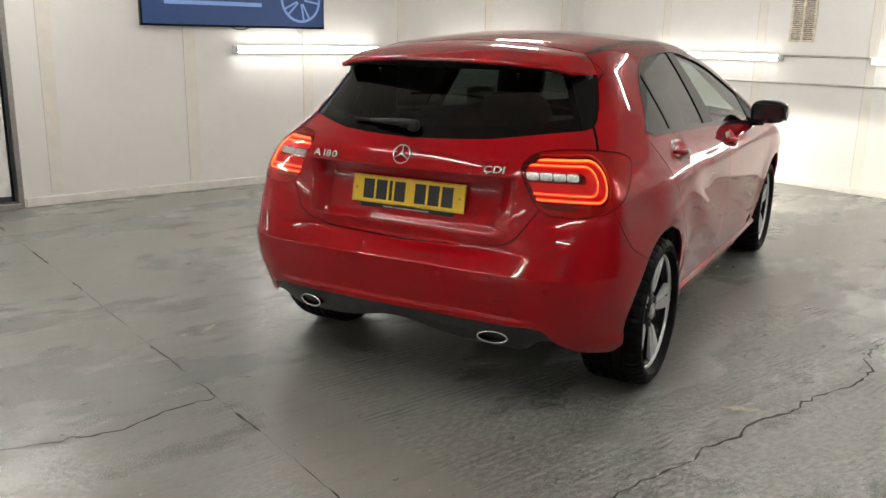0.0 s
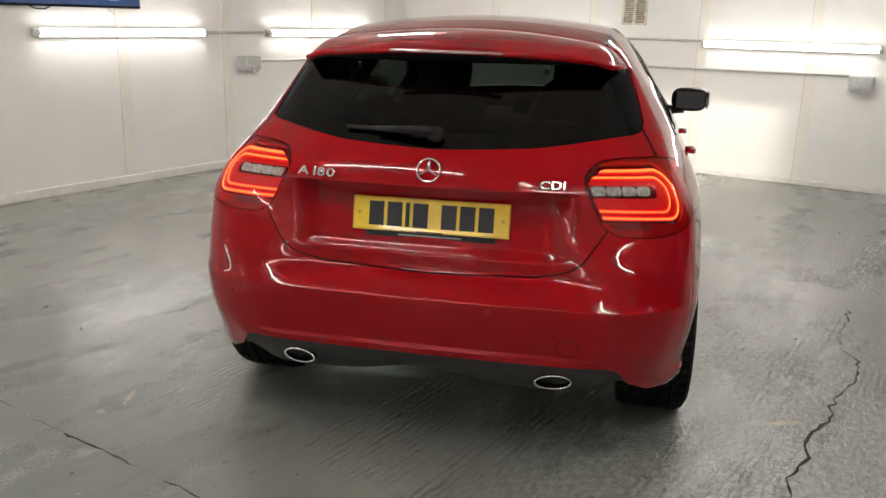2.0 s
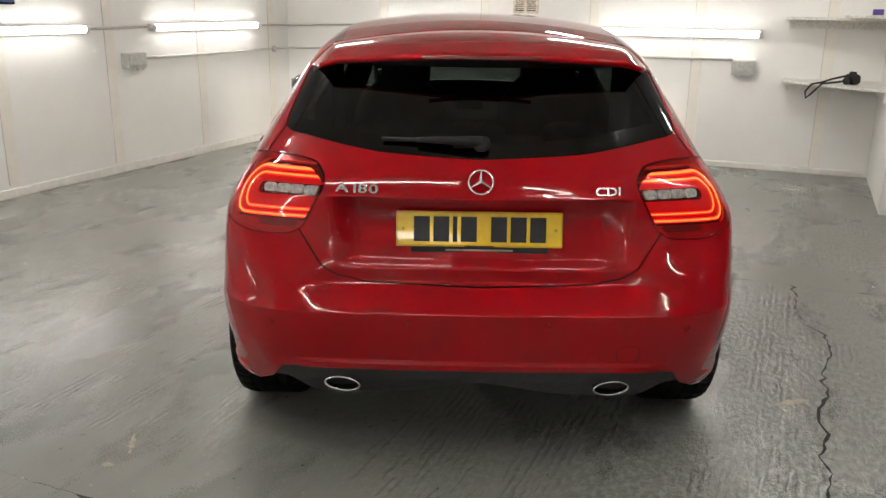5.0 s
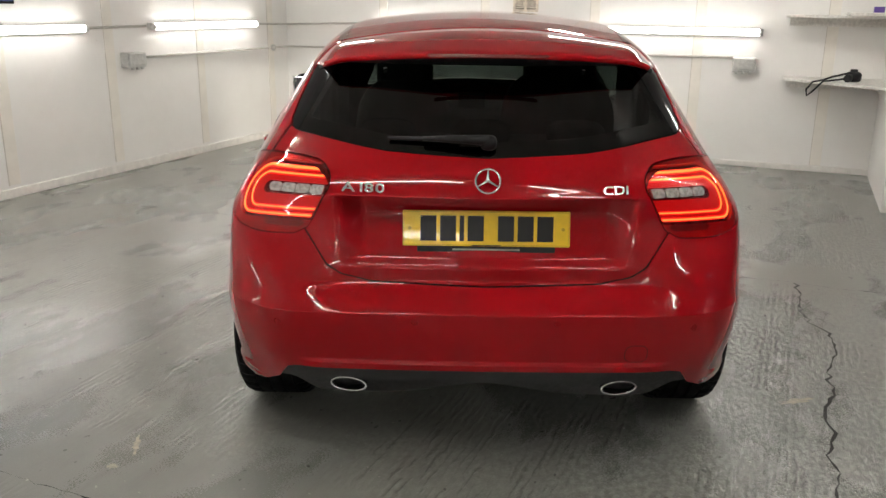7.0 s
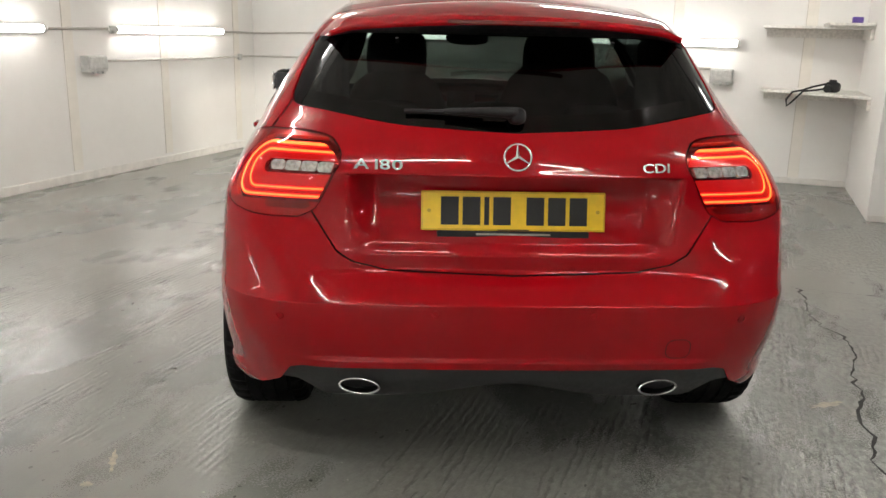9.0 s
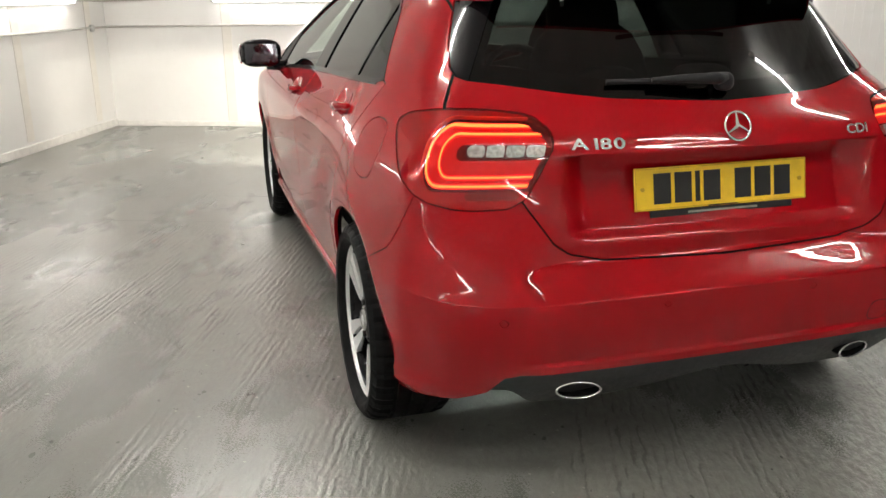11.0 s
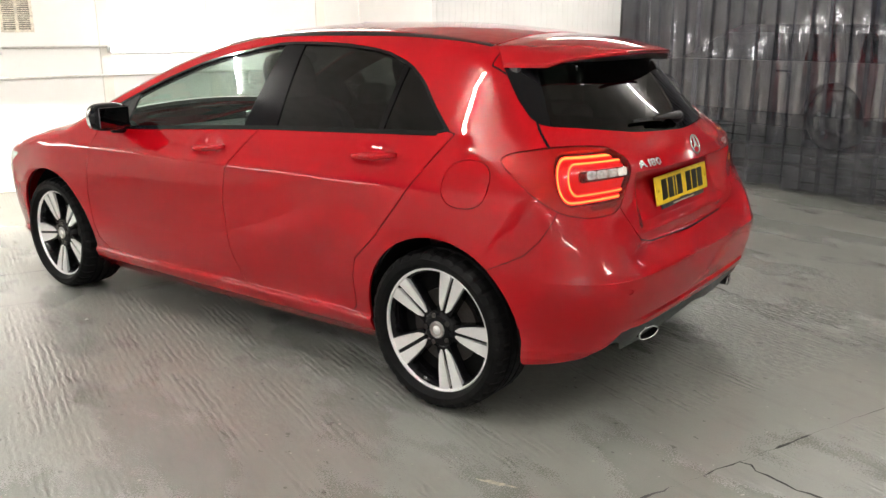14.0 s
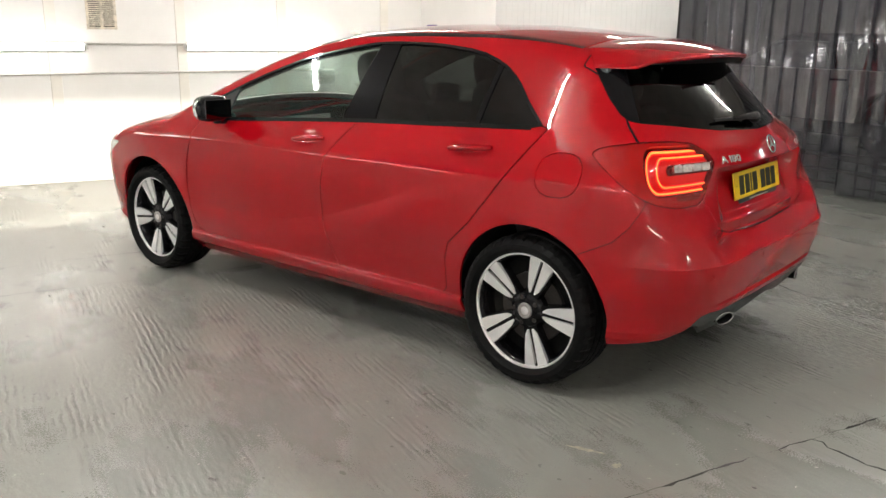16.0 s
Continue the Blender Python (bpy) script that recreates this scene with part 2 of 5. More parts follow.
def lathe(profile, seg=48, axis="X"):
    """Turns a closed profile of (along, radius) round an axis."""
    bm = bmesh.new()
    rings = []
    for a, r in profile:
        ring = []
        for j in range(seg):
            t = 2 * math.pi * j / seg
            c, s = r * math.cos(t), r * math.sin(t)
            ring.append(bm.verts.new((a, c, s) if axis == "X" else (c, a, s) if axis == "Y" else (c, s, a)))
        rings.append(ring)
    for i in range(len(rings) - 1):
        for j in range(seg):
            bm.faces.new((rings[i][j], rings[i][(j + 1) % seg], rings[i + 1][(j + 1) % seg], rings[i + 1][j]))
    return bm


def add_prism(bm, outline, lo, hi, m=None):
    """Raises a flat outline (x, y) from lo to hi along z."""
    m = m or Matrix()
    a = [bm.verts.new(m @ Vector((x, y, lo))) for x, y in outline]
    b = [bm.verts.new(m @ Vector((x, y, hi))) for x, y in outline]
    k = len(a)
    bm.faces.new(a[::-1])
    bm.faces.new(b)
    for i in range(k):
        bm.faces.new((a[i], a[(i + 1) % k], b[(i + 1) % k], b[i]))
    return bm


def blob(rx, ry, rz, power, m, nu=28, nv=16):
    """A rounded block."""
    bm = bmesh.new()
    bmesh.ops.create_uvsphere(bm, u_segments=nu, v_segments=nv, radius=1.0)
    for v in bm.verts:
        c = v.co
        k = (abs(c.x) ** power + abs(c.y) ** power + abs(c.z) ** power) ** (-1 / power)
        v.co = m @ Vector((c.x * k * rx, c.y * k * ry, c.z * k * rz))
    return bm


# ---------------------------------------------------------------- the room
def wall(name, u0, u1, v0, v1, z1, label, mat=None, z0=-0.02):
    ob = new(name, bm_mesh(name, box((min(u0, u1), min(v0, v1), z0), (max(u0, u1), max(v0, v1), z1)), mat or M_WALL))
    ob.matrix_world = ROOM
    return tagged(ob, label, "wall", kind="structure")


T = 0.12
floor = new("floor", bm_mesh("floor", box((-9, -9, -0.2), (13, 9, 0.0)), M_FLOOR))
floor.matrix_world = ROOM
tagged(floor, "grey painted concrete floor with cracks and comb marks", "floor", kind="structure")
ceiling = new("ceiling", bm_mesh("ceiling", box((-9, -9, CEIL), (13, 9, CEIL + 0.15)), M_CEIL))
ceiling.matrix_world = ROOM
tagged(ceiling, "plain dull white ceiling above the bay", "ceiling", kind="structure")
wall("wall_left", U_LEFT - T, U_LEFT, -0.95, V_FAR + T, CEIL, "white insulated panel wall with cover strips")
wall("wall_far", U_LEFT, U_ALC + T, V_FAR, V_FAR + T, CEIL, "white panel wall lit by the headlamps")
wall("wall_alcove", U_ALC, U_ALC + T, V_STUB, V_FAR, CEIL, "white end wall beside the corner shelves")
wall("wall_stub", U_ALC + T, U_CURT, V_STUB, V_STUB + T, CEIL, "white ribbed panel wall beside the strip curtain")
wall("wall_right", U_CURT, U_CURT + T, V_BACK, -2.45, CEIL, "white panel wall beyond the strip curtain")
wall("wall_back", U_LEFT - T, 12.5, V_BACK - T, V_BACK, CEIL, "plain white panel wall closing the bay")
wall("wall_left_rear", U_LEFT - T, U_LEFT, V_BACK, -2.6, CEIL, "white panel wall beyond the door")
wall("wall_beyond_end", 12.4, 12.5, V_BACK, 9.0, CEIL, "plain grey wall of the next bay", M_BAY)
wall("wall_beyond_far", U_CURT, 12.4, 8.9, 9.0, CEIL, "plain grey wall of the next bay", M_BAY)


def lamp_tube(at_u, at_v, along, length, z=1.275, mat=M_TUBE):
    """A twin-ended tube lamp on a wall or the ceiling, with its batten, caps and clips."""
    ob = empty("tube_lamp", rm(at_u, at_v, z), -TH + (math.pi / 2 if along == "v" else 0.0) + (math.pi if at_v < -4 and along == "u" or at_u > 3 and along == "v" else 0.0))
    tagged(ob, "glowing white tube lamp on the walls and ceiling, some unseen", "lamp", "tube lamps")
    h = length / 2
    part("diffuser", tube([(-h + 0.03, 0, 0), (h - 0.03, 0, 0)], 0.030 if z < 2 else 0.014, 14), mat, ob, "glowing frosted tube", True)
    for s in (-1, 1):
        part("end_cap", tube([(s * (h - 0.03), 0, 0), (s * h, 0, 0)], 0.033, 14), M_TUBE_CAP, ob, "", True)
    if z > 2:
        # unseen batten, added to keep the tube from burning out the ceiling above it
        part("batten", box((-h + 0.01, -0.034, 0.022), (h - 0.01, 0.034, 0.05), bevel=0.004), M_TUBE_CAP, ob)
        for s in (-0.6, 0.6):
            part("clip", box((s * h - 0.012, -0.012, 0.010), (s * h + 0.012, 0.012, 0.0222)), M_TUBE_CAP, ob)
    else:
        part("batten", box((-h + 0.01, 0.012, -0.034), (h - 0.01, 0.064, 0.034), bevel=0.004), M_TUBE_CAP, ob)
    return ob


for u, v, along, length in ((U_LEFT + 0.065, 1.745, "v", 1.64), (U_LEFT + 0.065, 4.18, "v", 1.66), (-0.07, V_FAR - 0.065, "u", 1.60), (-2.56, V_FAR - 0.065, "u", 1.60),
                            # unseen tubes behind the camera, kept to light the tail and floor
                            (-2.6, V_BACK + 0.05, "u", 1.60), (1.3, V_BACK + 0.05, "u", 1.60), (U_LEFT + 0.065, -3.9, "v", 1.60)):
    lamp_tube(u, v, along, length, mat=M_TUBE_REAR if v < -4 else M_TUBE_LEFT if u < -4 else M_TUBE)
# ceiling tubes, all out of view; their powers are set to balance the light
for u, v, length, power in ((2.35, 0.1, 1.6, 62.0), (-1.68, -0.1, 0.75, 115.0), (-0.15, -1.9, 1.6, 46.0), (2.05, -1.9, 1.6, 46.0), (-2.25, 2.42, 0.75, 170.0), (0.15, 3.6, 1.6, 105.0),
                            # fill tubes added for even light, the last one beyond the curtain
                            (3.0, 2.8, 1.6, 62.0), (-3.55, -1.3, 1.6, 105.0), (7.5, -0.5, 1.6, 115.0)):
    lamp_tube(u, v, "u", length, CEIL - 0.05, M_TUBE_TOP[power])

# dipped headlamps, which light the far wall below their cut-off
for s in (1, -1):
    spot = bpy.data.lights.new("headlamp_beam", "SPOT")
    spot.energy, spot.spot_size, spot.spot_blend, spot.shadow_soft_size = 105.0, radians(84), 0.5, 0.003
    spot.color = (1.0, 0.93, 0.80)
    ob = new("headlamp_beam", spot)
    ob.matrix_world = CAR @ look((s * 0.50, 3.500, 0.665), (s * 0.68, 5.4, 0.47))

# ---------------------------------------------------------------- fittings of the walls


def fixed(name, bm, mat, label, category, kind="", group="", smooth=False):
    ob = new(name, bm_mesh(name, bm, mat, smooth))
    ob.matrix_world = ROOM
    return tagged(ob, label, category, group, kind)


for i, v in enumerate((-0.73, 0.47, 1.67, 2.81, 4.04, 5.29)):
    fixed("trim", box((U_LEFT, v + 0.006, 0.10), (U_LEFT + 0.005, v + 0.112, CEIL), bevel=0.002), M_TRIM, "cream cover strip over a panel joint", "trim", "structure")
    fixed("trim", box((U_LEFT, v, 0.10), (U_LEFT + 0.003, v + 0.006, CEIL)), M_SEAM, "dark open edge of a cover strip", "trim", "structure")
for u in (-3.30, -2.10, -0.93, 0.10, 1.27):
    fixed("trim", box((u + 0.006, V_FAR - 0.005, 0.06), (u + 0.10, V_FAR, CEIL), bevel=0.002), M_TRIM, "cream cover strip over a panel joint", "trim", "structure")
    fixed("trim", box((u, V_FAR - 0.003, 0.06), (u + 0.006, V_FAR, CEIL)), M_SEAM, "dark open edge of a cover strip", "trim", "structure")
fixed("baseboard", box((U_LEFT, -0.93, 0.0), (U_LEFT + 0.016, V_FAR, 0.075), bevel=0.006), M_BASE, "scuffed white base trim along the wall", "baseboard", "structure")
fixed("baseboard", box((U_LEFT + 0.022, V_FAR - 0.02, 0.0), (U_ALC, V_FAR, 0.055), bevel=0.006), M_BASE, "scuffed white base trim along the wall", "baseboard", "structure")
fixed("baseboard", box((U_ALC + 0.004, V_STUB - 0.012, 0.0), (U_CURT, V_STUB, 0.05), bevel=0.004), M_BASE, "white base trim under the ribbed wall", "baseboard", "structure")

# ribs of the stub wall
ribs = bmesh.new()
for k in range(34):
    u = U_ALC + 0.05 + k * 0.068
    if u < U_CURT - 0.05:
        add_box(ribs, (u, V_STUB - 0.004, 0.06), (u + 0.012, V_STUB - 0.0005, CEIL))
fixed("wall_ribs", ribs, M_WALL, "fine upright ribs of the white panel wall", "trim", "structure")

# door in the left wall
M_DOORFRAME = plain("grey_door_frame", (0.30, 0.29, 0.27), 0.45, metal=0.3)
M_DOORLEAF = plain("white_door_leaf", (0.74, 0.73, 0.70), 0.5, scale=8)
d1 = fixed("door_1", box((U_LEFT - 0.05, -2.52, 0.10), (U_LEFT - 0.008, -1.03, 2.20), bevel=0.004), M_DOORLEAF, "white panelled side door in a grey frame", "door", "structure")
for lo, hi in (((U_LEFT - T, -0.985, 0.0), (U_LEFT + 0.02, -0.945, 2.30)), ((U_LEFT - T, -2.60, 0.0), (U_LEFT + 0.02, -2.56, 2.30)), ((U_LEFT - T, -2.56, 2.22), (U_LEFT + 0.02, -0.985, 2.30))):
    part("frame", box(lo, hi, bevel=0.003), M_DOORFRAME, d1)
part("threshold", box((U_LEFT - T, -2.56, 0.0), (U_LEFT + 0.06, -0.985, 0.045), bevel=0.006), M_DOORFRAME, d1)
part("seal", box((U_LEFT - 0.04, -1.03, 0.06), (U_LEFT - 0.002, -1.012, 2.20)), M_LINER, d1)
wall("wall_left_over_door", U_LEFT - T, U_LEFT, -2.6, -0.95, CEIL, "white panel above the side door", z0=2.30)

# conduits and socket boxes


def conduit(name, pts, r=0.011):
    ob = new(name, bm_mesh(name, tube([rm(*p) for p in pts], r, 8), M_CONDUIT, True))
    return tagged(ob, "thin white cable conduit on the wall", "conduit")


conduit("conduit", [(U_LEFT + 0.014, 2.58, 1.275), (U_LEFT + 0.014, 3.33, 1.280)])
conduit("conduit", [(U_LEFT + 0.014, 5.02, 1.275), (U_LEFT + 0.014, V_FAR - 0.014, 1.265), (-3.37, V_FAR - 0.014, 1.29)])
conduit("conduit", [(U_LEFT + 0.014, 3.22, 1.005), (U_LEFT + 0.014, V_FAR - 0.014, 1.01), (-2.2, V_FAR - 0.014, 1.025), (0.49, V_FAR - 0.014, 1.04)])
conduit("conduit", [(-1.76, V_FAR - 0.014, 1.30), (-0.86, V_FAR - 0.014, 1.30)])
tagged(new("pipe_clip", bm_mesh("pipe_clip", tube([rm(U_LEFT + 0.004, 5.38, 1.006), rm(U_LEFT + 0.03, 5.38, 1.006)], 0.035, 14), M_GREYBOX, True)), "round grey junction on the conduit", "junction box")


def socket_box(c, ru, rv):
    ob = fixed("socket_box", box((c[0] - ru, c[1] - rv, c[2] - 0.068), (c[0] + ru, c[1] + rv, c[2] + 0.068), bevel=0.010), M_GREYBOX, "grey plastic weatherproof socket box on the wall", "socket", "", "socket boxes")
    n = 0.012
    if ru > rv:
        part("cover", box((c[0] - ru + n, c[1] - rv - 0.014, c[2] - 0.045), (c[0] + ru - n, c[1] - rv, c[2] + 0.058), bevel=0.006), M_GREYBOX, ob)
        for k in (-0.06, 0.0, 0.06):
            part("catch", box((c[0] + k - 0.012, c[1] - rv - 0.010, c[2] - 0.086), (c[0] + k + 0.012, c[1] - rv + 0.02, c[2] - 0.062), bevel=0.004), M_GREYBOX, ob)
    else:
        part("cover", box((c[0] + ru, c[1] - rv + n, c[2] - 0.045), (c[0] + ru + 0.014, c[1] + rv - n, c[2] + 0.058), bevel=0.006), M_GREYBOX, ob)
        for k in (-0.06, 0.0, 0.06):
            part("catch", box((c[0] + ru - 0.02, c[1] + k - 0.012, c[2] - 0.086), (c[0] + ru + 0.010, c[1] + k + 0.012, c[2] - 0.062), bevel=0.004), M_GREYBOX, ob)


socket_box((U_LEFT + 0.045, 3.10, 0.99), 0.045, 0.115)
socket_box((0.59, V_FAR - 0.045, 0.975), 0.105, 0.045)

# louvred vent
M_BRASS = plain("aged_cream_metal", (0.64, 0.58, 0.48), 0.5, metal=0.1, scale=30, vary=0.25)
vent = fixed("wall_vent", box((-1.735, V_FAR - 0.006, 1.44), (-1.475, V_FAR, 1.86), bevel=0.002), M_LINER, "aged cream metal louvre vent on the wall", "vent")
for lo, hi in (((-1.74, V_FAR - 0.014, 1.435), (-1.47, V_FAR - 0.004, 1.46)), ((-1.74, V_FAR - 0.014, 1.84), (-1.47, V_FAR - 0.004, 1.865)), ((-1.74, V_FAR - 0.014, 1.46), (-1.715, V_FAR - 0.004, 1.84)),
               ((-1.495, V_FAR - 0.014, 1.46), (-1.47, V_FAR - 0.004, 1.84)), ((-1.618, V_FAR - 0.015, 1.46), (-1.592, V_FAR - 0.004, 1.84))):
    part("frame", box(lo, hi, bevel=0.002), M_BRASS, vent)
for k in range(20):
    for u0 in (-1.715, -1.592):
        z = 1.47 + 0.0185 * k
        slat = bmesh.new()
        q = [slat.verts.new(c) for c in ((u0, V_FAR - 0.006, z + 0.012), (u0 + 0.097, V_FAR - 0.006, z + 0.012), (u0 + 0.097, V_FAR - 0.014, z), (u0, V_FAR - 0.014, z),
                                         (u0, V_FAR - 0.005, z + 0.010), (u0 + 0.097, V_FAR - 0.005, z + 0.010), (u0 + 0.097, V_FAR - 0.013, z - 0.002), (u0, V_FAR - 0.013, z - 0.002))]
        for f in ((0, 1, 2, 3), (7, 6, 5, 4), (3, 2, 6, 7), (1, 0, 4, 5), (0, 3, 7, 4), (2, 1, 5, 6)):
            slat.faces.new([q[i] for i in f])
        part("slat", slat, M_BRASS, vent)

# television with a blue picture
M_SCREEN = glow("blue_picture", (0.010, 0.028, 0.085), 0.6)
M_PICT_LIGHT = glow("pale_blue_picture", (0.13, 0.21, 0.40), 0.45)
M_PICT_DARK = glow("navy_picture", (0.004, 0.010, 0.030), 1.0)
tv = fixed("television", box((U_LEFT + 0.012, 0.09, 1.468), (U_LEFT + 0.060, 1.885, 2.49), bevel=0.006), M_GLOSS, "large wall television with a dark blue picture", "television")
part("screen", box((U_LEFT + 0.0605, 0.105, 1.487), (U_LEFT + 0.0615, 1.872, 2.478)), M_SCREEN, tv, "dark blue lit picture")
part("bracket", box((U_LEFT, 0.7, 1.7), (U_LEFT + 0.02, 1.3, 2.2)), M_BLACK, tv)
part("picture_stripe", box((U_LEFT + 0.0616, 0.30, 1.655), (U_LEFT + 0.0620, 1.22, 1.690), bevel=0.0), M_PICT_LIGHT, tv, "pale stripe in the picture")
part("picture_shade", box((U_LEFT + 0.0616, 0.16, 1.80), (U_LEFT + 0.0620, 1.36, 2.30)), M_PICT_DARK, tv)
ring = bmesh.new()
c = Vector((U_LEFT + 0.063, 1.63, 1.735))
add_tube(ring, [c + Vector((0, 0.200 * math.cos(t), 0.200 * math.sin(t))) for t in np.linspace(0, 2 * math.pi, 40, endpoint=False)], 0.012, 6, True)
for k in range(10):
    t = 2 * math.pi * (k // 2) / 5 + (0.16 if k % 2 else -0.16)
    add_tube(ring, [c + Vector((0, 0.04 * math.cos(t), 0.04 * math.sin(t))), c + Vector((0, 0.195 * math.cos(t), 0.195 * math.sin(t)))], 0.010, 6)
bmesh.ops.scale(ring, vec=(0.06, 1, 1), space=Matrix.Translation(-c), verts=ring.verts)
part("picture_wheel", ring, M_PICT_LIGHT, tv, "round pale wheel shape in the picture")
cab = new("tv_cable", bm_mesh("tv_cable", tube([rm(U_LEFT + 0.02, 0.93, 1.47), rm(U_LEFT + 0.02, 0.98, 1.452), rm(U_LEFT + 0.02, 1.05, 1.447), rm(U_LEFT + 0.02, 1.10, 1.468)], 0.005, 6), M_BLACK, True))
tagged(cab, "thin black cable looping under the television", "cable")
cab = new("lamp_cable", bm_mesh("lamp_cable", tube([rm(U_LEFT + 0.01, 1.60, 1.47), rm(U_LEFT + 0.01, 1.68, 1.40), rm(U_LEFT + 0.01, 1.80, 1.32)], 0.003, 6), M_GREYBOX, True))
tagged(cab, "thin pale cable running to the tube lamp", "cable")

# corner shelves
M_SHELF = plain("white_shelf_paint", (0.72, 0.70, 0.66), 0.5, grain=0.1)


def shelf(z, front_u, v_left, v_right, label):
    bm = add_prism(bmesh.new(), [(front_u, V_FAR), (front_u, v_left), (U_ALC, v_right), (U_ALC, V_FAR)], z - 0.022, z)
    ob = fixed("corner_shelf", bm, M_SHELF, label, "shelf", "", "corner shelves")
    part("batten", box((front_u + 0.03, V_FAR - 0.03, z - 0.10), (U_ALC - 0.002, V_FAR - 0.001, z - 0.024), bevel=0.003), M_SHELF, ob)
    part("bracket", box((U_ALC - 0.03, v_right + 0.03, z - 0.11), (U_ALC - 0.002, V_FAR - 0.032, z - 0.024), bevel=0.003), M_SHELF, ob)


shelf(0.885, 0.95, 5.42, 4.72, "white corner shelf holding a black camera")
shelf(1.440, 0.92, 5.40, 5.10, "white upper corner shelf")
fixed("shelf_board", box((1.42, 5.06, 1.442), (1.775, 5.68, 1.466), bevel=0.002), M_SHELF, "loose white board lying on the upper shelf", "board")
M_PURPLE = plain("purple_card", (0.10, 0.05, 0.28), 0.5)
fixed("small_box", box((1.60, 5.12, 1.467), (1.68, 5.20, 1.515), bevel=0.003), M_PURPLE, "small purple box on the upper shelf", "box")
camera_ob = fixed("photo_camera", blob(0.065, 0.045, 0.045, 3.4, Matrix.Translation((1.52, 5.22, 0.931))), M_BLACK, "black camera with a loose strap on the shelf", "camera")
part("lens", tube([(1.49, 5.19, 0.925), (1.47, 5.12, 0.920)], 0.032, 16), M_BLACK, camera_ob)
part("prism_hump", box((1.49, 5.20, 0.965), (1.55, 5.25, 0.995), bevel=0.010), M_BLACK, camera_ob)
strap = [(1.46, 5.22, 0.955), (1.36, 5.18, 0.93), (1.28, 5.14, 0.900), (1.20, 5.10, 0.885), (1.155, 5.075, 0.82), (1.165, 5.075, 0.765), (1.20, 5.06, 0.80), (1.28, 5.06, 0.895), (1.40, 5.10, 0.91), (1.47, 5.17, 0.92)]
part("strap", tube(strap, 0.009, 6), M_BLACK, camera_ob, "loose black strap", True)

# strip curtain and the bay beyond it
n = Nodes("clear_pvc_strip")
t = n.t
t.nodes.remove(n.b)
tr = t.nodes.new("ShaderNodeBsdfTransparent")
n.link(n.ramp(n.noise(3.0, 4.0, 0.6, (1, 1, 0.15)), (0.3, (0.56, 0.56, 0.62)), (0.7, (0.80, 0.80, 0.86))), tr.inputs[0])
gl = t.nodes.new("ShaderNodeBsdfGlossy")
gl.inputs["Roughness"].default_value = 0.05
bp = n.node("ShaderNodeBump", Strength=0.45, Distance=0.012)
n.link(n.noise(6.0, 3.0, 0.6, (1, 1, 0.3)), bp.inputs["Height"])
n.link(bp.outputs[0], gl.inputs["Normal"])
df = t.nodes.new("ShaderNodeBsdfDiffuse")
df.inputs[0].default_value = (0.40, 0.40, 0.47, 1)
m1, m2 = t.nodes.new("ShaderNodeMixShader"), t.nodes.new("ShaderNodeMixShader")
m1.inputs[0].default_value = 0.085
n.link(tr.outputs[0], m1.inputs[1])
n.link(df.outputs[0], m1.inputs[2])
n.link(gloss_share(n, 0.13), m2.inputs[0])
n.link(m1.outputs[0], m2.inputs[1])
n.link(gl.outputs[0], m2.inputs[2])
n.link(m2.outputs[0], t.nodes["Material Output"].inputs[0])
M_PVC = n.mat
curtain = fixed("strip_curtain", box((U_CURT - 0.02, -2.44, 2.52), (U_CURT + 0.06, V_STUB - 0.005, 2.60), bevel=0.004), M_STEEL, "hanging clear plastic strip curtain across the bay", "curtain")
for k in range(52):
    v0 = V_STUB - 0.02 - 0.178 * k
    if v0 - 0.20 < -2.45:
        break
    st = bmesh.new()
    base = 0.012 * (k % 2) + 0.010 * math.sin(k * 1.7)
    sway = 0.05 * math.sin(k * 0.53 + 0.6)
    cols = []
    for j in range(7):
        q = j / 6
        vv = v0 - 0.215 * q
        bend = 0.030 * math.sin(math.pi * q) * (1 if k % 3 else -0.7)
        cols.append([st.verts.new((U_CURT + base + (bend + sway * w) * 1.0, vv, zz)) for zz, w in ((0.015 + 0.010 * (k % 4), 1.0), (0.6, 0.7), (1.2, 0.42), (1.9, 0.15), (2.55, 0.0))])
    for a, b in zip(cols, cols[1:]):
        for i in range(4):
            st.faces.new((a[i], b[i], b[i + 1], a[i + 1]))
    bmesh.ops.solidify(st, geom=st.faces, thickness=0.003)
    part("strip", st, M_PVC, curtain, "", True)

# a parked car behind the curtain
M_BEIGE = plain("beige_car_paint", (0.38, 0.35, 0.30), 0.3, coat=0.6, scale=5)
M_TAIL = plain("red_tail_lens", (0.35, 0.02, 0.02), 0.2, coat=1.0)
van = empty("parked_car", rm(6.75, 4.65, 0), -TH - math.pi / 2)
tagged(van, "beige estate car with dark windows behind the strip curtain", "car")
up = Matrix(((1, 0, 0, 0), (0, 0, -1, 0), (0, 1, 0, 0), (0, 0, 0, 1)))
sill_line = [(2.20, 0.46), (1.76, 0.42)]
sill_line += [(1.36 + 0.41 * math.cos(t), 0.40 + 0.41 * math.sin(t)) for t in np.linspace(0.1, math.pi - 0.1, 13)]
sill_line += [(0.94, 0.40), (-0.98, 0.40)]
sill_line += [(-1.40 + 0.41 * math.cos(t), 0.40 + 0.41 * math.sin(t)) for t in np.linspace(0.1, math.pi - 0.1, 13)]
sill_line += [(-1.83, 0.42), (-2.30, 0.50), (-2.32, 0.74), (-2.10, 0.90), (-1.15, 1.03), (2.12, 1.03), (2.24, 0.92)]
part("body", add_prism(bmesh.new(), sill_line, -1.70, 0.0, up), M_BEIGE, van, "pale beige body side")
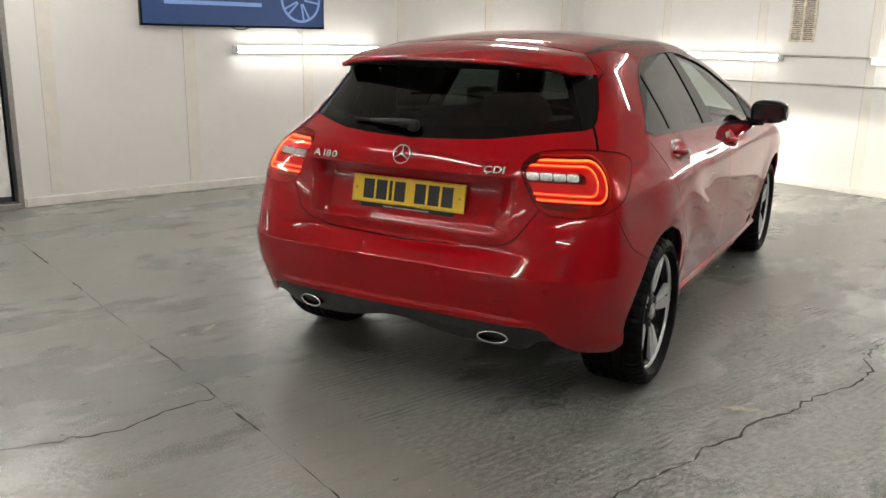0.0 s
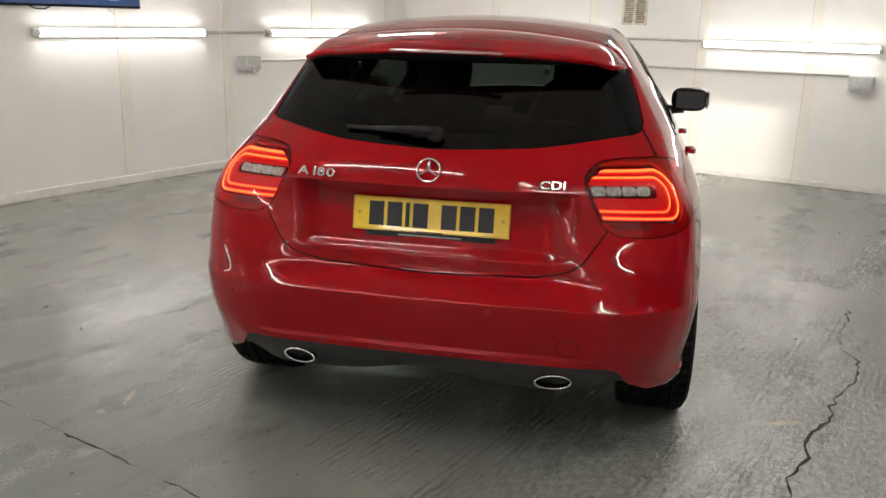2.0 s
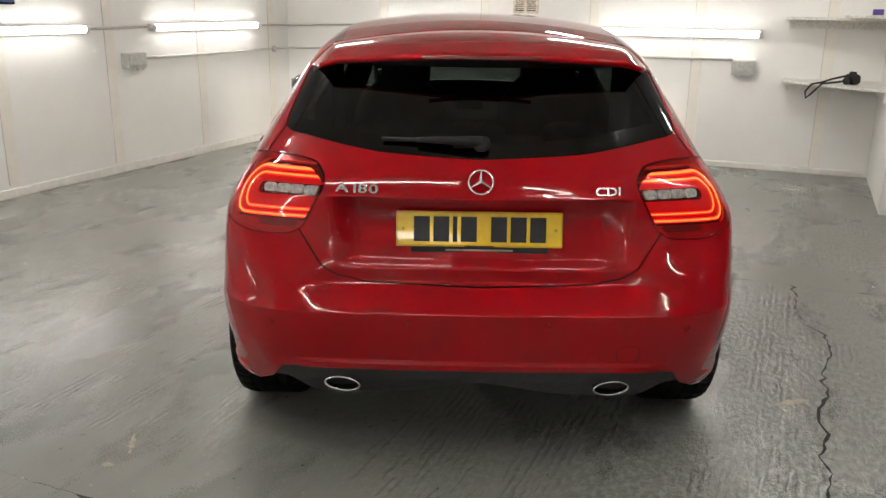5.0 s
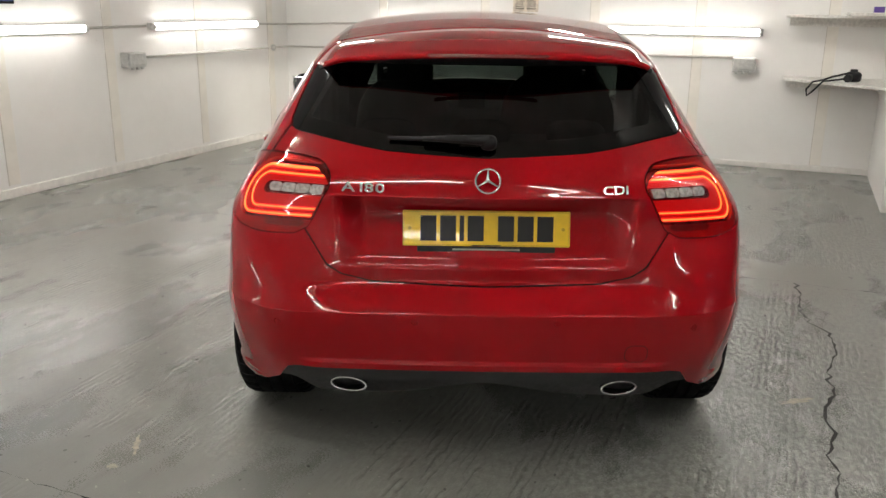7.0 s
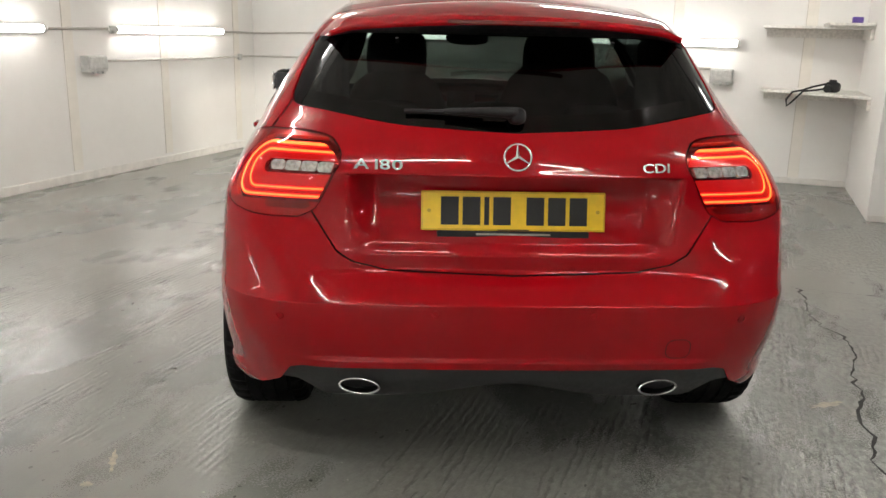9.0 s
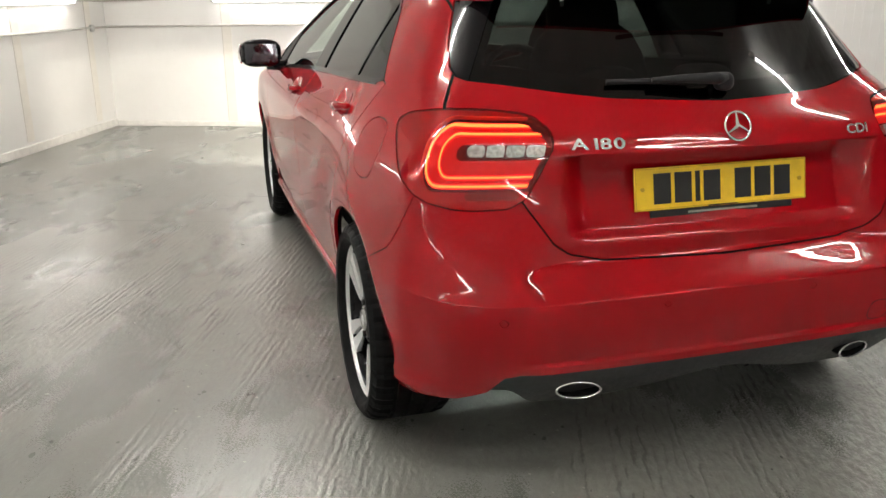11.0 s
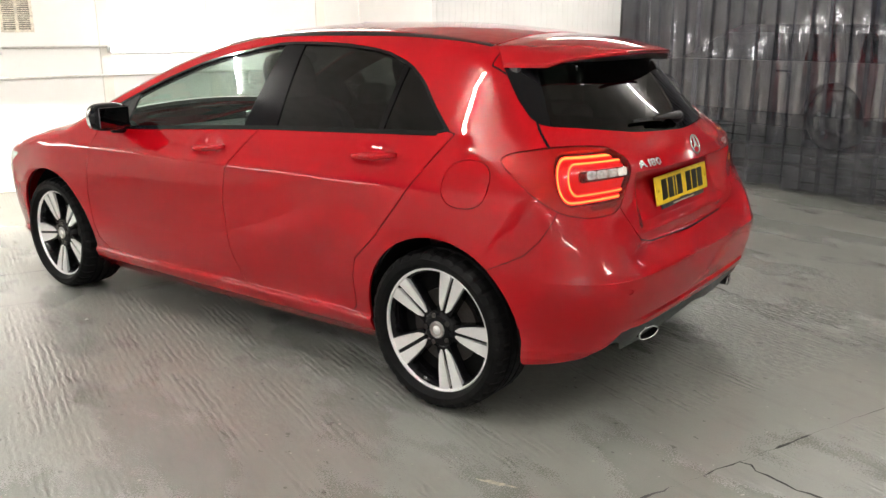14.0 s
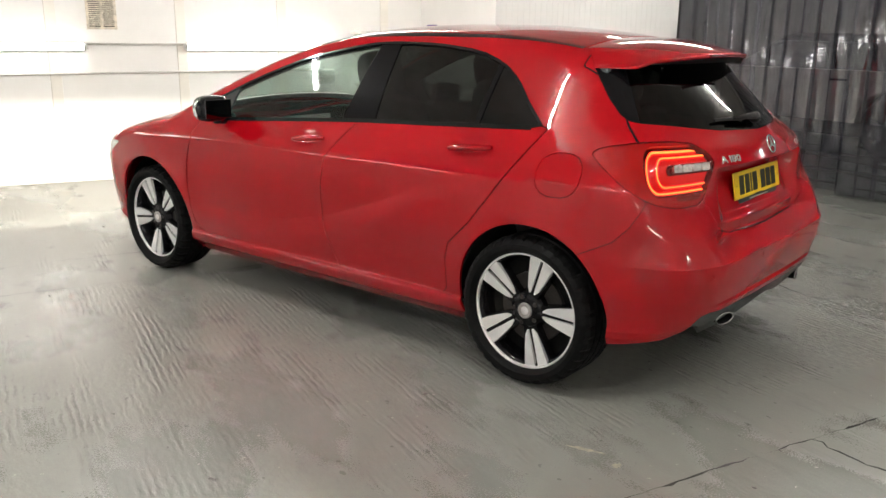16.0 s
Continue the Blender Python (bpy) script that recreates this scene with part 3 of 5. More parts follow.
cabin = [(-1.12, 1.032), (2.08, 1.032), (1.90, 1.36), (-0.35, 1.38)]
part("window_band", add_prism(bmesh.new(), cabin, -1.60, -0.06, up), M_GLOSS, van, "dark side windows")
part("roof", add_prism(bmesh.new(), [(-0.40, 1.382), (1.93, 1.362), (1.80, 1.46), (-0.10, 1.48)], -1.55, -0.10, up), M_INSERT, van)
part("lower_cladding", box((-2.15, 0.02, 0.22), (2.10, 1.60, 0.398), bevel=0.01), M_BLACK, van, "dark lower cladding")
part("arch_hollow", box((-1.85, 0.16, 0.30), (1.80, 1.5, 0.84)), M_LINER, van)
part("door_handle", box((0.55, -0.025, 0.90), (0.78, -0.002, 0.925), bevel=0.006), M_BLACK, van)
part("tail_lamp", box((2.02, -0.012, 0.70), (2.20, 0.20, 0.98), bevel=0.01), M_TAIL, van, "red tail lamp")
part("pillar", box((0.42, 0.045, 1.035), (0.52, 0.058, 1.375), bevel=0.004), M_BLACK, van)
for x in (1.36, -1.40):
    tyre = part("wheel", lathe([(0.24, 0.20), (0.24, 0.35), (0.02, 0.36), (0.0, 0.33), (-0.005, 0.25), (0.01, 0.24), (0.04, 0.20), (0.035, 0.05), (0.03, 0.001)], 40, "Y"), M_RUBBER, van, "", True)
    tyre.matrix_local = Matrix.Translation((x, 0.02, 0.36))
    for k in range(5):
        t = 2 * math.pi * k / 5
        part("spoke", box((-0.022, 0.0, 0.03), (0.022, 0.02, 0.23), Matrix.Translation((x, 0.035, 0.36)) @ Matrix.Rotation(t, 4, "Y"), 0.004), M_STEEL, van)

# cracks, joints and marks of the floor


def crack(name, pts, width, label, seed, jag=0.018, mat=None):
    """A jagged dark line along a rough course on the floor, of uneven width."""
    rnd = random.Random(seed)
    fine = [Vector(pts[0]).to_2d()]
    for a, b in zip(pts, pts[1:]):
        a, b = Vector(a).to_2d(), Vector(b).to_2d()
        k = max(2, int((b - a).length / 0.035))
        nrm = Vector((-(b - a).y, (b - a).x)).normalized()
        for i in range(1, k + 1):
            fine.append(a.lerp(b, i / k) + nrm * rnd.gauss(0, jag) * (1 if i < k else 0.4))
    v, f, calm = [], [], 1.0
    for i, p in enumerate(fine):
        d = (fine[min(i + 1, len(fine) - 1)] - fine[max(i - 1, 0)]).normalized()
        if i % 5 == 0:
            calm = rnd.choice((0.08, 0.15, 0.3, 0.6, 1.1) if "joint" in name else (0.5, 0.7, 0.9, 1.1))
        w = width * rnd.uniform(0.3, 1.3) * calm * (0.3 if i in (0, len(fine) - 1) else 1.0)
        nrm = Vector((-d.y, d.x))
        v += [(*(p + nrm * w), 0.0012), (*(p - nrm * w), 0.0012)]
        if i:
            f.append((2 * i - 2, 2 * i - 1, 2 * i + 1, 2 * i))
    ob = new(name, mesh_from(name, v, f, mat or M_CRACK))
    return tagged(ob, label, "crack", kind="structure")


crack("floor_joint", [(-4.05, 0.31), (-3.18, -0.04), (-2.29, -0.40), (-1.40, -0.78), (-0.99, -0.945), (-0.60, -1.11), (-0.05, -1.34), (0.28, -1.49), (1.6, -2.05), (3.0, -2.65)], 0.0056, "straight dark joint across the painted floor", 1, 0.003)
crack("floor_crack", [(-0.60, -1.11), (-0.66, -1.28), (-0.68, -1.50), (-0.80, -1.68), (-0.93, -1.83), (-1.10, -2.1)], 0.0050, "thin branching crack in the floor", 2, 0.008)
crack("floor_crack", [(0.98, -1.15), (1.07, -0.93), (1.20, -0.66), (1.202, -0.545), (1.261, -0.456), (1.311, -0.386), (1.311, -0.291), (1.366, -0.178), (1.456, -0.033), (1.471, 0.036), (1.512, 0.142), (1.638, 0.336), (1.666, 0.422), (1.719, 0.593),
      (1.685, 0.702), (1.693, 0.818), (1.728, 0.969), (1.823, 1.191), (1.856, 1.355)], 0.0066, "long jagged crack in the painted floor", 3, 0.007)
crack("floor_crack", [(0.98, -1.15), (0.93, -1.25), (0.80, -1.45), (0.72, -1.60)], 0.0066, "end of the long floor crack", 4, 0.010)
crack("floor_joint", [(-1.9, 2.90), (-1.0, 2.52), (-0.2, 2.19), (0.60, 1.86), (0.78, 1.77), (1.13, 1.62), (1.376, 1.53), (1.45, 1.485), (1.715, 1.42), (1.86, 1.355), (2.6, 1.05)], 0.0046, "faint joint across the floor", 5, 0.006)
crack("floor_joint", [(-1.8, 3.55), (-1.35, 3.35), (-1.17, 3.31), (-0.89, 3.20), (-0.3, 2.95)], 0.003, "faint joint across the floor", 6, 0.006)
M_BARE = plain("bare_concrete", (0.46, 0.42, 0.34), 0.8, grain=0.4, scale=60, vary=0.25)
for k, (x, y, a, b, rot) in enumerate(((1.27, -0.13, 0.085, 0.022, 0.3), (-1.20, -0.52, 0.016, 0.075, 0.25), (-1.23, -0.66, 0.02, 0.02, 0.0))):
    rnd = random.Random(20 + k)
    pts = []
    for i in range(26):
        t = 2 * math.pi * i / 26
        r = rnd.uniform(0.45, 1.1)
        px, py = a * r * math.cos(t), b * r * math.sin(t)
        pts.append((x + px * math.cos(rot) - py * math.sin(rot), y + px * math.sin(rot) + py * math.cos(rot), 0.0015))
    tagged(new("floor_mark", mesh_from("floor_mark", pts, [tuple(range(26))], M_BARE)), "pale chipped patch in the floor paint", "mark", kind="structure")

# ---------------------------------------------------------------- the car: shape


def curve(*knots):
    """A smooth line through (at, value) pairs that does not overshoot."""
    x = np.array([k[0] for k in knots], float)
    y = np.array([k[1] for k in knots], float)
    h = np.diff(x)
    d = np.diff(y) / h
    m = np.zeros(len(x))
    m[0], m[-1] = d[0], d[-1]
    for i in range(1, len(x) - 1):
        if d[i - 1] * d[i] > 0:
            w1, w2 = 2 * h[i] + h[i - 1], h[i] + 2 * h[i - 1]
            m[i] = (w1 + w2) / (w1 / d[i - 1] + w2 / d[i])

    def at(q):
        q = np.clip(q, x[0], x[-1])
        i = np.clip(np.searchsorted(x, q) - 1, 0, len(x) - 2)
        t = (q - x[i]) / h[i]
        return (y[i] * (1 + 2 * t) * (1 - t) ** 2 + h[i] * m[i] * t * (1 - t) ** 2
                + y[i + 1] * t * t * (3 - 2 * t) + h[i] * m[i + 1] * t * t * (t - 1))
    return at


def sstep(a, b, q):
    t = np.clip((q - a) / (b - a), 0, 1)
    return t * t * (3 - 2 * t)


def smax(a, b, k):
    h = np.maximum(k - np.abs(a - b), 0) / k
    return np.maximum(a, b) + h * h * k * 0.25


def soft_pos(q, k):
    """The positive part, with its kink rounded off."""
    return 0.5 * (q + np.sqrt(q * q + k * k))


REAR_Y, FRONT_Y, WHEEL_R = -0.03, 2.69, 0.317

side_z = curve((0.15, 0.72), (0.20, 0.785), (0.25, 0.835), (0.285, 0.845), (0.31, 0.834), (0.36, 0.840), (0.45, 0.857), (0.60, 0.877), (0.74, 0.884),
               (0.85, 0.878), (0.92, 0.855), (0.98, 0.827), (1.02, 0.806), (1.06, 0.7855), (1.12, 0.7525), (1.20, 0.7025), (1.30, 0.633), (1.38, 0.571), (1.45, 0.510))
taper_low = curve((-0.80, 0.09), (-0.60, 0.045), (-0.45, 0.020), (-0.27, 0.002), (0.0, -0.010), (0.4, -0.010), (1.2, -0.020), (2.3, -0.028), (2.75, -0.026), (3.1, -0.004), (3.4, 0.045), (3.6, 0.11))
taper_top = curve((-0.60, 0.17), (-0.36, 0.098), (-0.15, 0.045), (0.0, 0.018), (0.35, 0.0), (1.5, 0.0), (2.1, 0.015), (2.6, 0.03), (3.6, 0.25))
swoosh_z = curve((0.2, 0.84), (0.44, 0.805), (0.61, 0.725), (0.96, 0.596), (1.31, 0.504), (1.71, 0.458), (2.12, 0.470), (2.4, 0.49))
crease_z = curve((0.2, 0.852), (1.1, 0.848), (1.7, 0.852), (2.6, 0.826), (3.2, 0.78))

rear_z = curve((0.15, -0.50), (0.22, -0.60), (0.29, -0.665), (0.35, -0.706), (0.42, -0.729), (0.50, -0.746), (0.575, -0.7565), (0.584, -0.757), (0.588, -0.7540), (0.600, -0.740), (0.616, -0.718), (0.632, -0.695), (0.644, -0.678),
               (0.653, -0.668), (0.664, -0.662), (0.72, -0.668), (0.85, -0.672), (0.925, -0.684), (0.95, -0.674), (0.985, -0.655), (1.04, -0.605), (1.10, -0.552),
               (1.20, -0.452), (1.30, -0.350), (1.36, -0.285), (1.46, -0.18))
bow_z = curve((0.2, 0.09), (0.5, 0.045), (0.62, 0.055), (0.80, 0.17), (0.95, 0.235), (1.04, 0.38), (1.10, 0.47), (1.30, 0.50))
front_z = curve((0.15, 3.36), (0.25, 3.48), (0.40, 3.545), (0.60, 3.55), (0.72, 3.52), (0.82, 3.43), (0.95, 3.20), (1.2, 2.7), (1.45, 2.2))
roof_y = curve((-0.60, 1.20), (-0.30, 1.355), (-0.06, 1.413), (0.18, 1.444), (0.5, 1.464), (0.85, 1.468), (1.15, 1.458), (1.4, 1.427), (1.7, 1.354), (2.0, 1.240),
               (2.3, 1.105), (2.45, 1.036), (2.52, 1.010), (2.7, 0.988), (3.0, 0.940), (3.3, 0.862), (3.45, 0.790), (3.56, 0.66))
crown_y = curve((-0.3, 0.20), (0.5, 0.16), (1.4, 0.16), (2.3, 0.10), (2.6, 0.11), (3.5, 0.20))


HANDLES = ((0.285, 0.955), (1.265, 0.915))


def side_x(y, z):
    w = side_z(z)
    lowpart = 1 - sstep(0.82, 1.22, z)
    w = w - taper_low(y) * lowpart - taper_top(y) * (1 - lowpart)
    amp = sstep(0.15, 0.55, y) * (1 - sstep(2.6, 3.0, y))
    w = w + 0.007 * amp * np.exp(-np.sqrt((z - crease_z(y)) ** 2 + 0.005 ** 2) / 0.05)
    amp2 = sstep(0.30, 0.75, y) * (1 - sstep(2.05, 2.40, y))
    dz = z - swoosh_z(y)
    rise = soft_pos(0.010 - dz, 0.007) - soft_pos(-0.075 - dz, 0.030)
    w = w + 0.165 * amp2 * rise * np.exp(-(np.minimum(dz + 0.075, 0) / 0.13) ** 2) - 0.005 * amp2 * np.exp(-((dz - 0.09) / 0.10) ** 2)
    for cy, cz in ((REAR_Y - 0.015, 0.33), (FRONT_Y - 0.025, 0.335)):
        r = np.hypot(y - cy, z - cz)
        w = w + 0.012 * np.exp(-((r - 0.37) / 0.10) ** 2) * sstep(0.20, 0.36, z)
    w = w + 0.010 * (1 - sstep(-0.15, 0.40, y)) * (1 - sstep(0.46, 0.74, z)) * sstep(0.15, 0.29, z)
    w = w + 0.012 * np.exp(-((z - 0.312) / 0.022) ** 2) * (1 - sstep(-0.40, -0.10, y))
    w = w - 0.024 * (1 - sstep(-0.46, 0.26, y)) * sstep(0.50, 0.88, z) * lowpart
    for cy, cz in HANDLES:
        w = w - 0.015 * np.exp(-((y - cy) / 0.075) ** 4 - ((z - cz - 0.012) / 0.030) ** 2)
    return w


corner_z = curve((0.15, -0.50), (0.22, -0.60), (0.29, -0.665), (0.35, -0.706), (0.42, -0.729), (0.50, -0.746), (0.575, -0.7565), (0.585, -0.757), (0.592, -0.7535), (0.62, -0.743), (0.70, -0.716),
                 (0.80, -0.684), (0.90, -0.674), (0.95, -0.670), (0.985, -0.655))


def rear_y(x, z):
    mid, out = rear_z(z), corner_z(z)
    y = np.where(z < 0.985, mid + (out - mid) * sstep(0.36, 0.68, x), mid) + bow_z(z) * x * x * (0.55 + 0.45 * np.minimum(1.3, x / 0.62))
    y = y - 0.009 * (1 - sstep(0.408, 0.424, z)) * (1 - sstep(0.50, 0.62, x))
    # the hollow round the number plate
    inside = (1 - sstep(0.37, 0.47, x - 0.10 * (z - 0.8))) * sstep(0.698, 0.738, z) * (1 - sstep(0.918, 0.928, z))
    return y + inside * (0.022 + 0.058 * sstep(0.70, 0.90, z))


def body(x, y, z):
    """Below nought inside the closed shape of the car."""
    x = np.abs(x)
    f = smax(x - side_x(y, z), rear_y(x, z) - y, 0.27 - 0.18 * sstep(0.60, 0.84, z))
    f = smax(f, (y - front_z(z) + 0.35 * x * x * (0.6 + 0.6 * x)) * 0.9, 0.12)
    return smax(f, (z - roof_y(y) + crown_y(y) * x * x) * 0.95, 0.05)


def solve(ox, oy, oz, dx, dy, dz, reach):
    lo, hi = np.zeros_like(ox), np.full_like(ox, reach)
    for _ in range(34):
        mid = (lo + hi) / 2
        ins = body(ox + mid * dx, oy + mid * dy, oz + mid * dz) < 0
        lo, hi = np.where(ins, mid, lo), np.where(ins, hi, mid)
    return np.stack((ox + lo * dx, oy + lo * dy, oz + lo * dz), -1)


def normals(p):
    e = 0.002
    g = [body(*(p + e * np.eye(3)[i]).T) - body(*(p - e * np.eye(3)[i]).T) for i in range(3)]
    g = np.stack(g, -1)
    return g / np.maximum(1e-9, np.linalg.norm(g, axis=1, keepdims=True))


def grid_faces(nu, nv):
    i, j = np.meshgrid(np.arange(nu - 1), np.arange(nv - 1), indexing="ij")
    a = (i * nv + j).ravel()
    return np.concatenate((np.stack((a, a + nv, a + nv + 1), -1), np.stack((a, a + nv + 1, a + 1), -1)))


def side_chart():
    """The half shell seen from the sides: fans round the tail and the nose, straight along the flank."""
    ang = np.linspace(0, math.pi / 2, 150)
    ys = np.arange(0.45, 2.70, 0.013)
    oy = np.concatenate((np.full(150, 0.45), ys[1:], np.full(60, ys[-1])))
    nose = np.linspace(math.pi / 2, math.pi, 61)[1:]
    a = np.concatenate((ang, np.full(len(ys) - 1, math.pi / 2), nose))
    z = np.arange(0.17, 1.44, 0.0055)
    oyy, zz = np.meshgrid(oy, z, indexing="ij")
    aa = np.broadcast_to(a[:, None], oyy.shape)
    ox = np.zeros(oyy.size)
    p = solve(ox, oyy.ravel(), zz.ravel(), np.sin(aa).ravel(), -np.cos(aa).ravel(), ox, 2.2)
    ok = body(ox, oyy.ravel(), zz.ravel()) < -0.004
    f = grid_faces(len(oy), len(z))
    return p, f[ok[f].all(1)]


def top_chart():
    x = np.linspace(0, 0.80, 60)
    y = np.arange(-0.20, 3.56, 0.016)
    xx, yy = np.meshgrid(x, y, indexing="ij")
    z0 = np.full(xx.size, 0.5)
    p = solve(xx.ravel(), yy.ravel(), z0, np.zeros(xx.size), np.zeros(xx.size), np.ones(xx.size), 1.2)
    ok = body(xx.ravel(), yy.ravel(), z0) < 0
    f = grid_faces(len(x), len(y))
    return p, f[ok[f].all(1)]


def clip(p, f, val):
    """The part of a triangle mesh where val (one for each point) is below nought, cut exactly."""
    neg = val < 0
    k = neg[f].sum(1)
    new_p, start = [p], len(p)
    table = {}
    extra = []

    def cut(a, b):
        key = (a, b) if a < b else (b, a)
        if key not in table:
            t = val[key[0]] / (val[key[0]] - val[key[1]])
            table[key] = start + len(extra)
            extra.append(p[key[0]] + t * (p[key[1]] - p[key[0]]))
        return table[key]

    out = []
    for tri in f[(k == 1) | (k == 2)]:
        s = neg[tri]
        if s.sum() == 1:
            i = int(np.argmax(s))
            a, b, c = int(tri[i]), int(tri[(i + 1) % 3]), int(tri[(i + 2) % 3])
            out.append((a, cut(a, b), cut(a, c)))
        else:
            i = int(np.argmin(s))
            a, b, c = int(tri[i]), int(tri[(i + 1) % 3]), int(tri[(i + 2) % 3])
            ab, ac = cut(a, b), cut(a, c)
            out.append((ab, b, c))
            out.append((ab, c, ac))
    f2 = np.concatenate([f[k == 3], np.array(out, int).reshape(-1, 3)])
    p2 = np.concatenate([p, np.array(extra).reshape(-1, 3)])
    used, inv = np.unique(f2, return_inverse=True)
    return p2[used], inv.reshape(-1, 3)


def poly_sd(a, b, poly):
    """Signed distance to a closed outline, below nought inside."""
    q = np.array(poly, float)
    d = np.full(a.shape, 1e9)
    inside = np.zeros(a.shape, bool)
    for (x0, y0), (x1, y1) in zip(q, np.roll(q, -1, 0)):
        ex, ey = x1 - x0, y1 - y0
        t = np.clip(((a - x0) * ex + (b - y0) * ey) / (ex * ex + ey * ey), 0, 1)
        d = np.minimum(d, np.hypot(a - x0 - t * ex, b - y0 - t * ey))
        hit = ((y0 > b) != (y1 > b)) & (a < (x1 - x0) * (b - y0) / (y1 - y0 + 1e-12) + x0)
        inside ^= hit
    return np.where(inside, -d, d)


def rounded(poly, times=2):
    q = [Vector(c) for c in poly]
    for _ in range(times):
        r = []
        for a, b in zip(q, q[1:] + q[:1]):
            r += [a.lerp(b, 0.2), a.lerp(b, 0.8)]
        q = r
    return [tuple(c) for c in q]


def wrap_a(p):
    """A measure that runs from the flank round the corner to the middle of the tail."""
    return -p[:, 1] + 0.85 - np.abs(p[:, 0])


WINDOWS = rounded([(2.15, 0.985), (2.05, 0.955), (1.54, 0.987), (0.97, 1.020), (0.59, 1.033), (0.28, 1.045), (-0.04, 1.056), (0.01, 1.10), (0.08, 1.16), (0.16, 1.238),
                   (0.26, 1.300), (0.42, 1.350), (0.68, 1.376), (0.93, 1.380), (1.11, 1.372), (1.49, 1.305), (1.84, 1.185), (2.13, 1.055)], 1)
B_SEAM = [(0.93, 1.06), (1.068, 0.907), (1.122, 0.836), (1.158, 0.68), (1.154, 0.528), (1.101, 0.351), (1.08, 0.30)]
REAR_DOOR = B_SEAM + [(0.42, 0.30), (0.392, 0.33), (0.385, 0.47), (0.36, 0.545), (0.239, 0.655), (0.130, 0.79), (0.044, 0.910), (-0.055, 1.057), (0.02, 1.075), (0.30, 1.10), (0.93, 1.10)]
FRONT_DOOR = B_SEAM[::-1] + [(0.93, 1.10), (1.9, 1.06), (2.10, 1.02), (2.16, 0.965), (2.20, 0.867), (2.255, 0.72), (2.274, 0.607), (2.272, 0.45), (2.255, 0.36), (2.17, 0.30)]
LAMP = rounded([(0.324, 0.985), (0.39, 1.008), (0.55, 1.027), (0.726, 1.030), (0.875, 1.020), (0.965, 0.985), (0.990, 0.950), (0.97, 0.91), (0.905, 0.802), (0.735, 0.797),
                (0.57, 0.820), (0.446, 0.872), (0.345, 0.950)], 1)
GLASS = [(0.405, 1.40), (0.405, 1.292), (0.455, 1.18), (0.50, 1.122), (0.545, 1.098), (0.60, 1.090), (0.72, 1.084), (0.854, 1.074), (1.094, 1.054), (1.47, 1.040), (1.60, 1.040), (1.60, 1.40)]
TAILGATE = [(-0.01, 0.648), (0.36, 0.658), (0.45, 0.681), (0.495, 0.712), (0.565, 0.815), (0.62, 0.92), (0.70, 1.028), (0.655, 1.095), (0.60, 1.20), (0.60, 1.5), (-0.01, 1.5)]
BUMPER = [(0.20, 0.10), (0.20, 0.58), (0.258, 0.612), (0.40, 0.668), (0.47, 0.725), (0.535, 0.80), (0.57, 0.85), (1.70, 0.85), (1.70, 0.10)]
BUMPER_LOW = [(0.20, 0.235), (0.50, 0.262), (0.70, 0.285), (0.83, 0.325), (0.905, 0.378), (0.96, 0.388), (1.70, 0.388), (1.70, 0.00), (0.20, 0.0)]
FUEL = [(-0.158 + 0.094 * abs(math.cos(t)) ** 0.8 * math.copysign(1, math.cos(t)), 0.891 + 0.083 * abs(math.sin(t)) ** 0.8 * math.copysign(1, math.sin(t))) for t in np.linspace(0.03, 0.03 + 2 * math.pi, 36, endpoint=False)]
DITCH = curve((-0.30, 0.50), (0.0, 0.512), (0.5, 0.525), (1.2, 0.525), (1.6, 0.54), (2.2, 0.64), (2.45, 0.70), (2.9, 0.69), (3.3, 0.60), (3.56, 0.42))


def sd_windows(p):
    return poly_sd(p[:, 1], p[:, 2], WINDOWS)


def sd_rear_door(p):
    return poly_sd(p[:, 1], p[:, 2], REAR_DOOR)


def sd_front_door(p):
    return poly_sd(p[:, 1], p[:, 2], FRONT_DOOR)


def sd_lamp(p):
    return poly_sd(wrap_a(p), p[:, 2], LAMP) + np.where(p[:, 1] > 0.2, 1.0, 0.0)


def sd_glass(p):
    return np.maximum(poly_sd(wrap_a(p), p[:, 2], GLASS), p[:, 1] + 0.02)


def sd_tailgate(p):
    return np.maximum(poly_sd(np.abs(p[:, 0]), p[:, 2], TAILGATE), p[:, 1] + 0.1)


def sd_bumper(p):
    return np.maximum(np.maximum(poly_sd(wrap_a(p), p[:, 2], BUMPER), -sd_tailgate(p)), p[:, 1] + 0.2)


def sd_low(p):
    return np.maximum(poly_sd(wrap_a(p), p[:, 2], BUMPER_LOW), p[:, 1] + 0.2)


def sd_fuel(p):
    return poly_sd(p[:, 1], p[:, 2], FUEL)


def sd_arch(p):
    a = np.hypot(p[:, 1] - REAR_Y + 0.015, p[:, 2] - 0.33) - 0.357
    b = np.hypot(p[:, 1] - FRONT_Y + 0.025, p[:, 2] - 0.335) - 0.364
    return np.minimum(a, b)


def sd_sill(p):
    return np.maximum(np.abs(p[:, 1] - 1.33) - 1.05, p[:, 2] - 0.302)


def sd_top(p):
    """Below nought on the roof and bonnet, which lie inside the gutter lines."""
    return np.where(p[:, 2] > 0.75, np.abs(p[:, 0]) - DITCH(p[:, 1]), 1.0)


GAP = 0.0024
SEAM = 0.0015
LAMP_GAP = 0.0015
SIDE = side_chart()
TOP = top_chart()


def cut(chart, *tests):
    """The piece of a chart inside all the tests: (function, +1 inside or -1 outside, gap)."""
    p, f = chart
    for fn, sign, gap in tests:
        p, f = clip(p, f, sign * fn(p) + gap)
        if not len(f):
            break
    return p, f


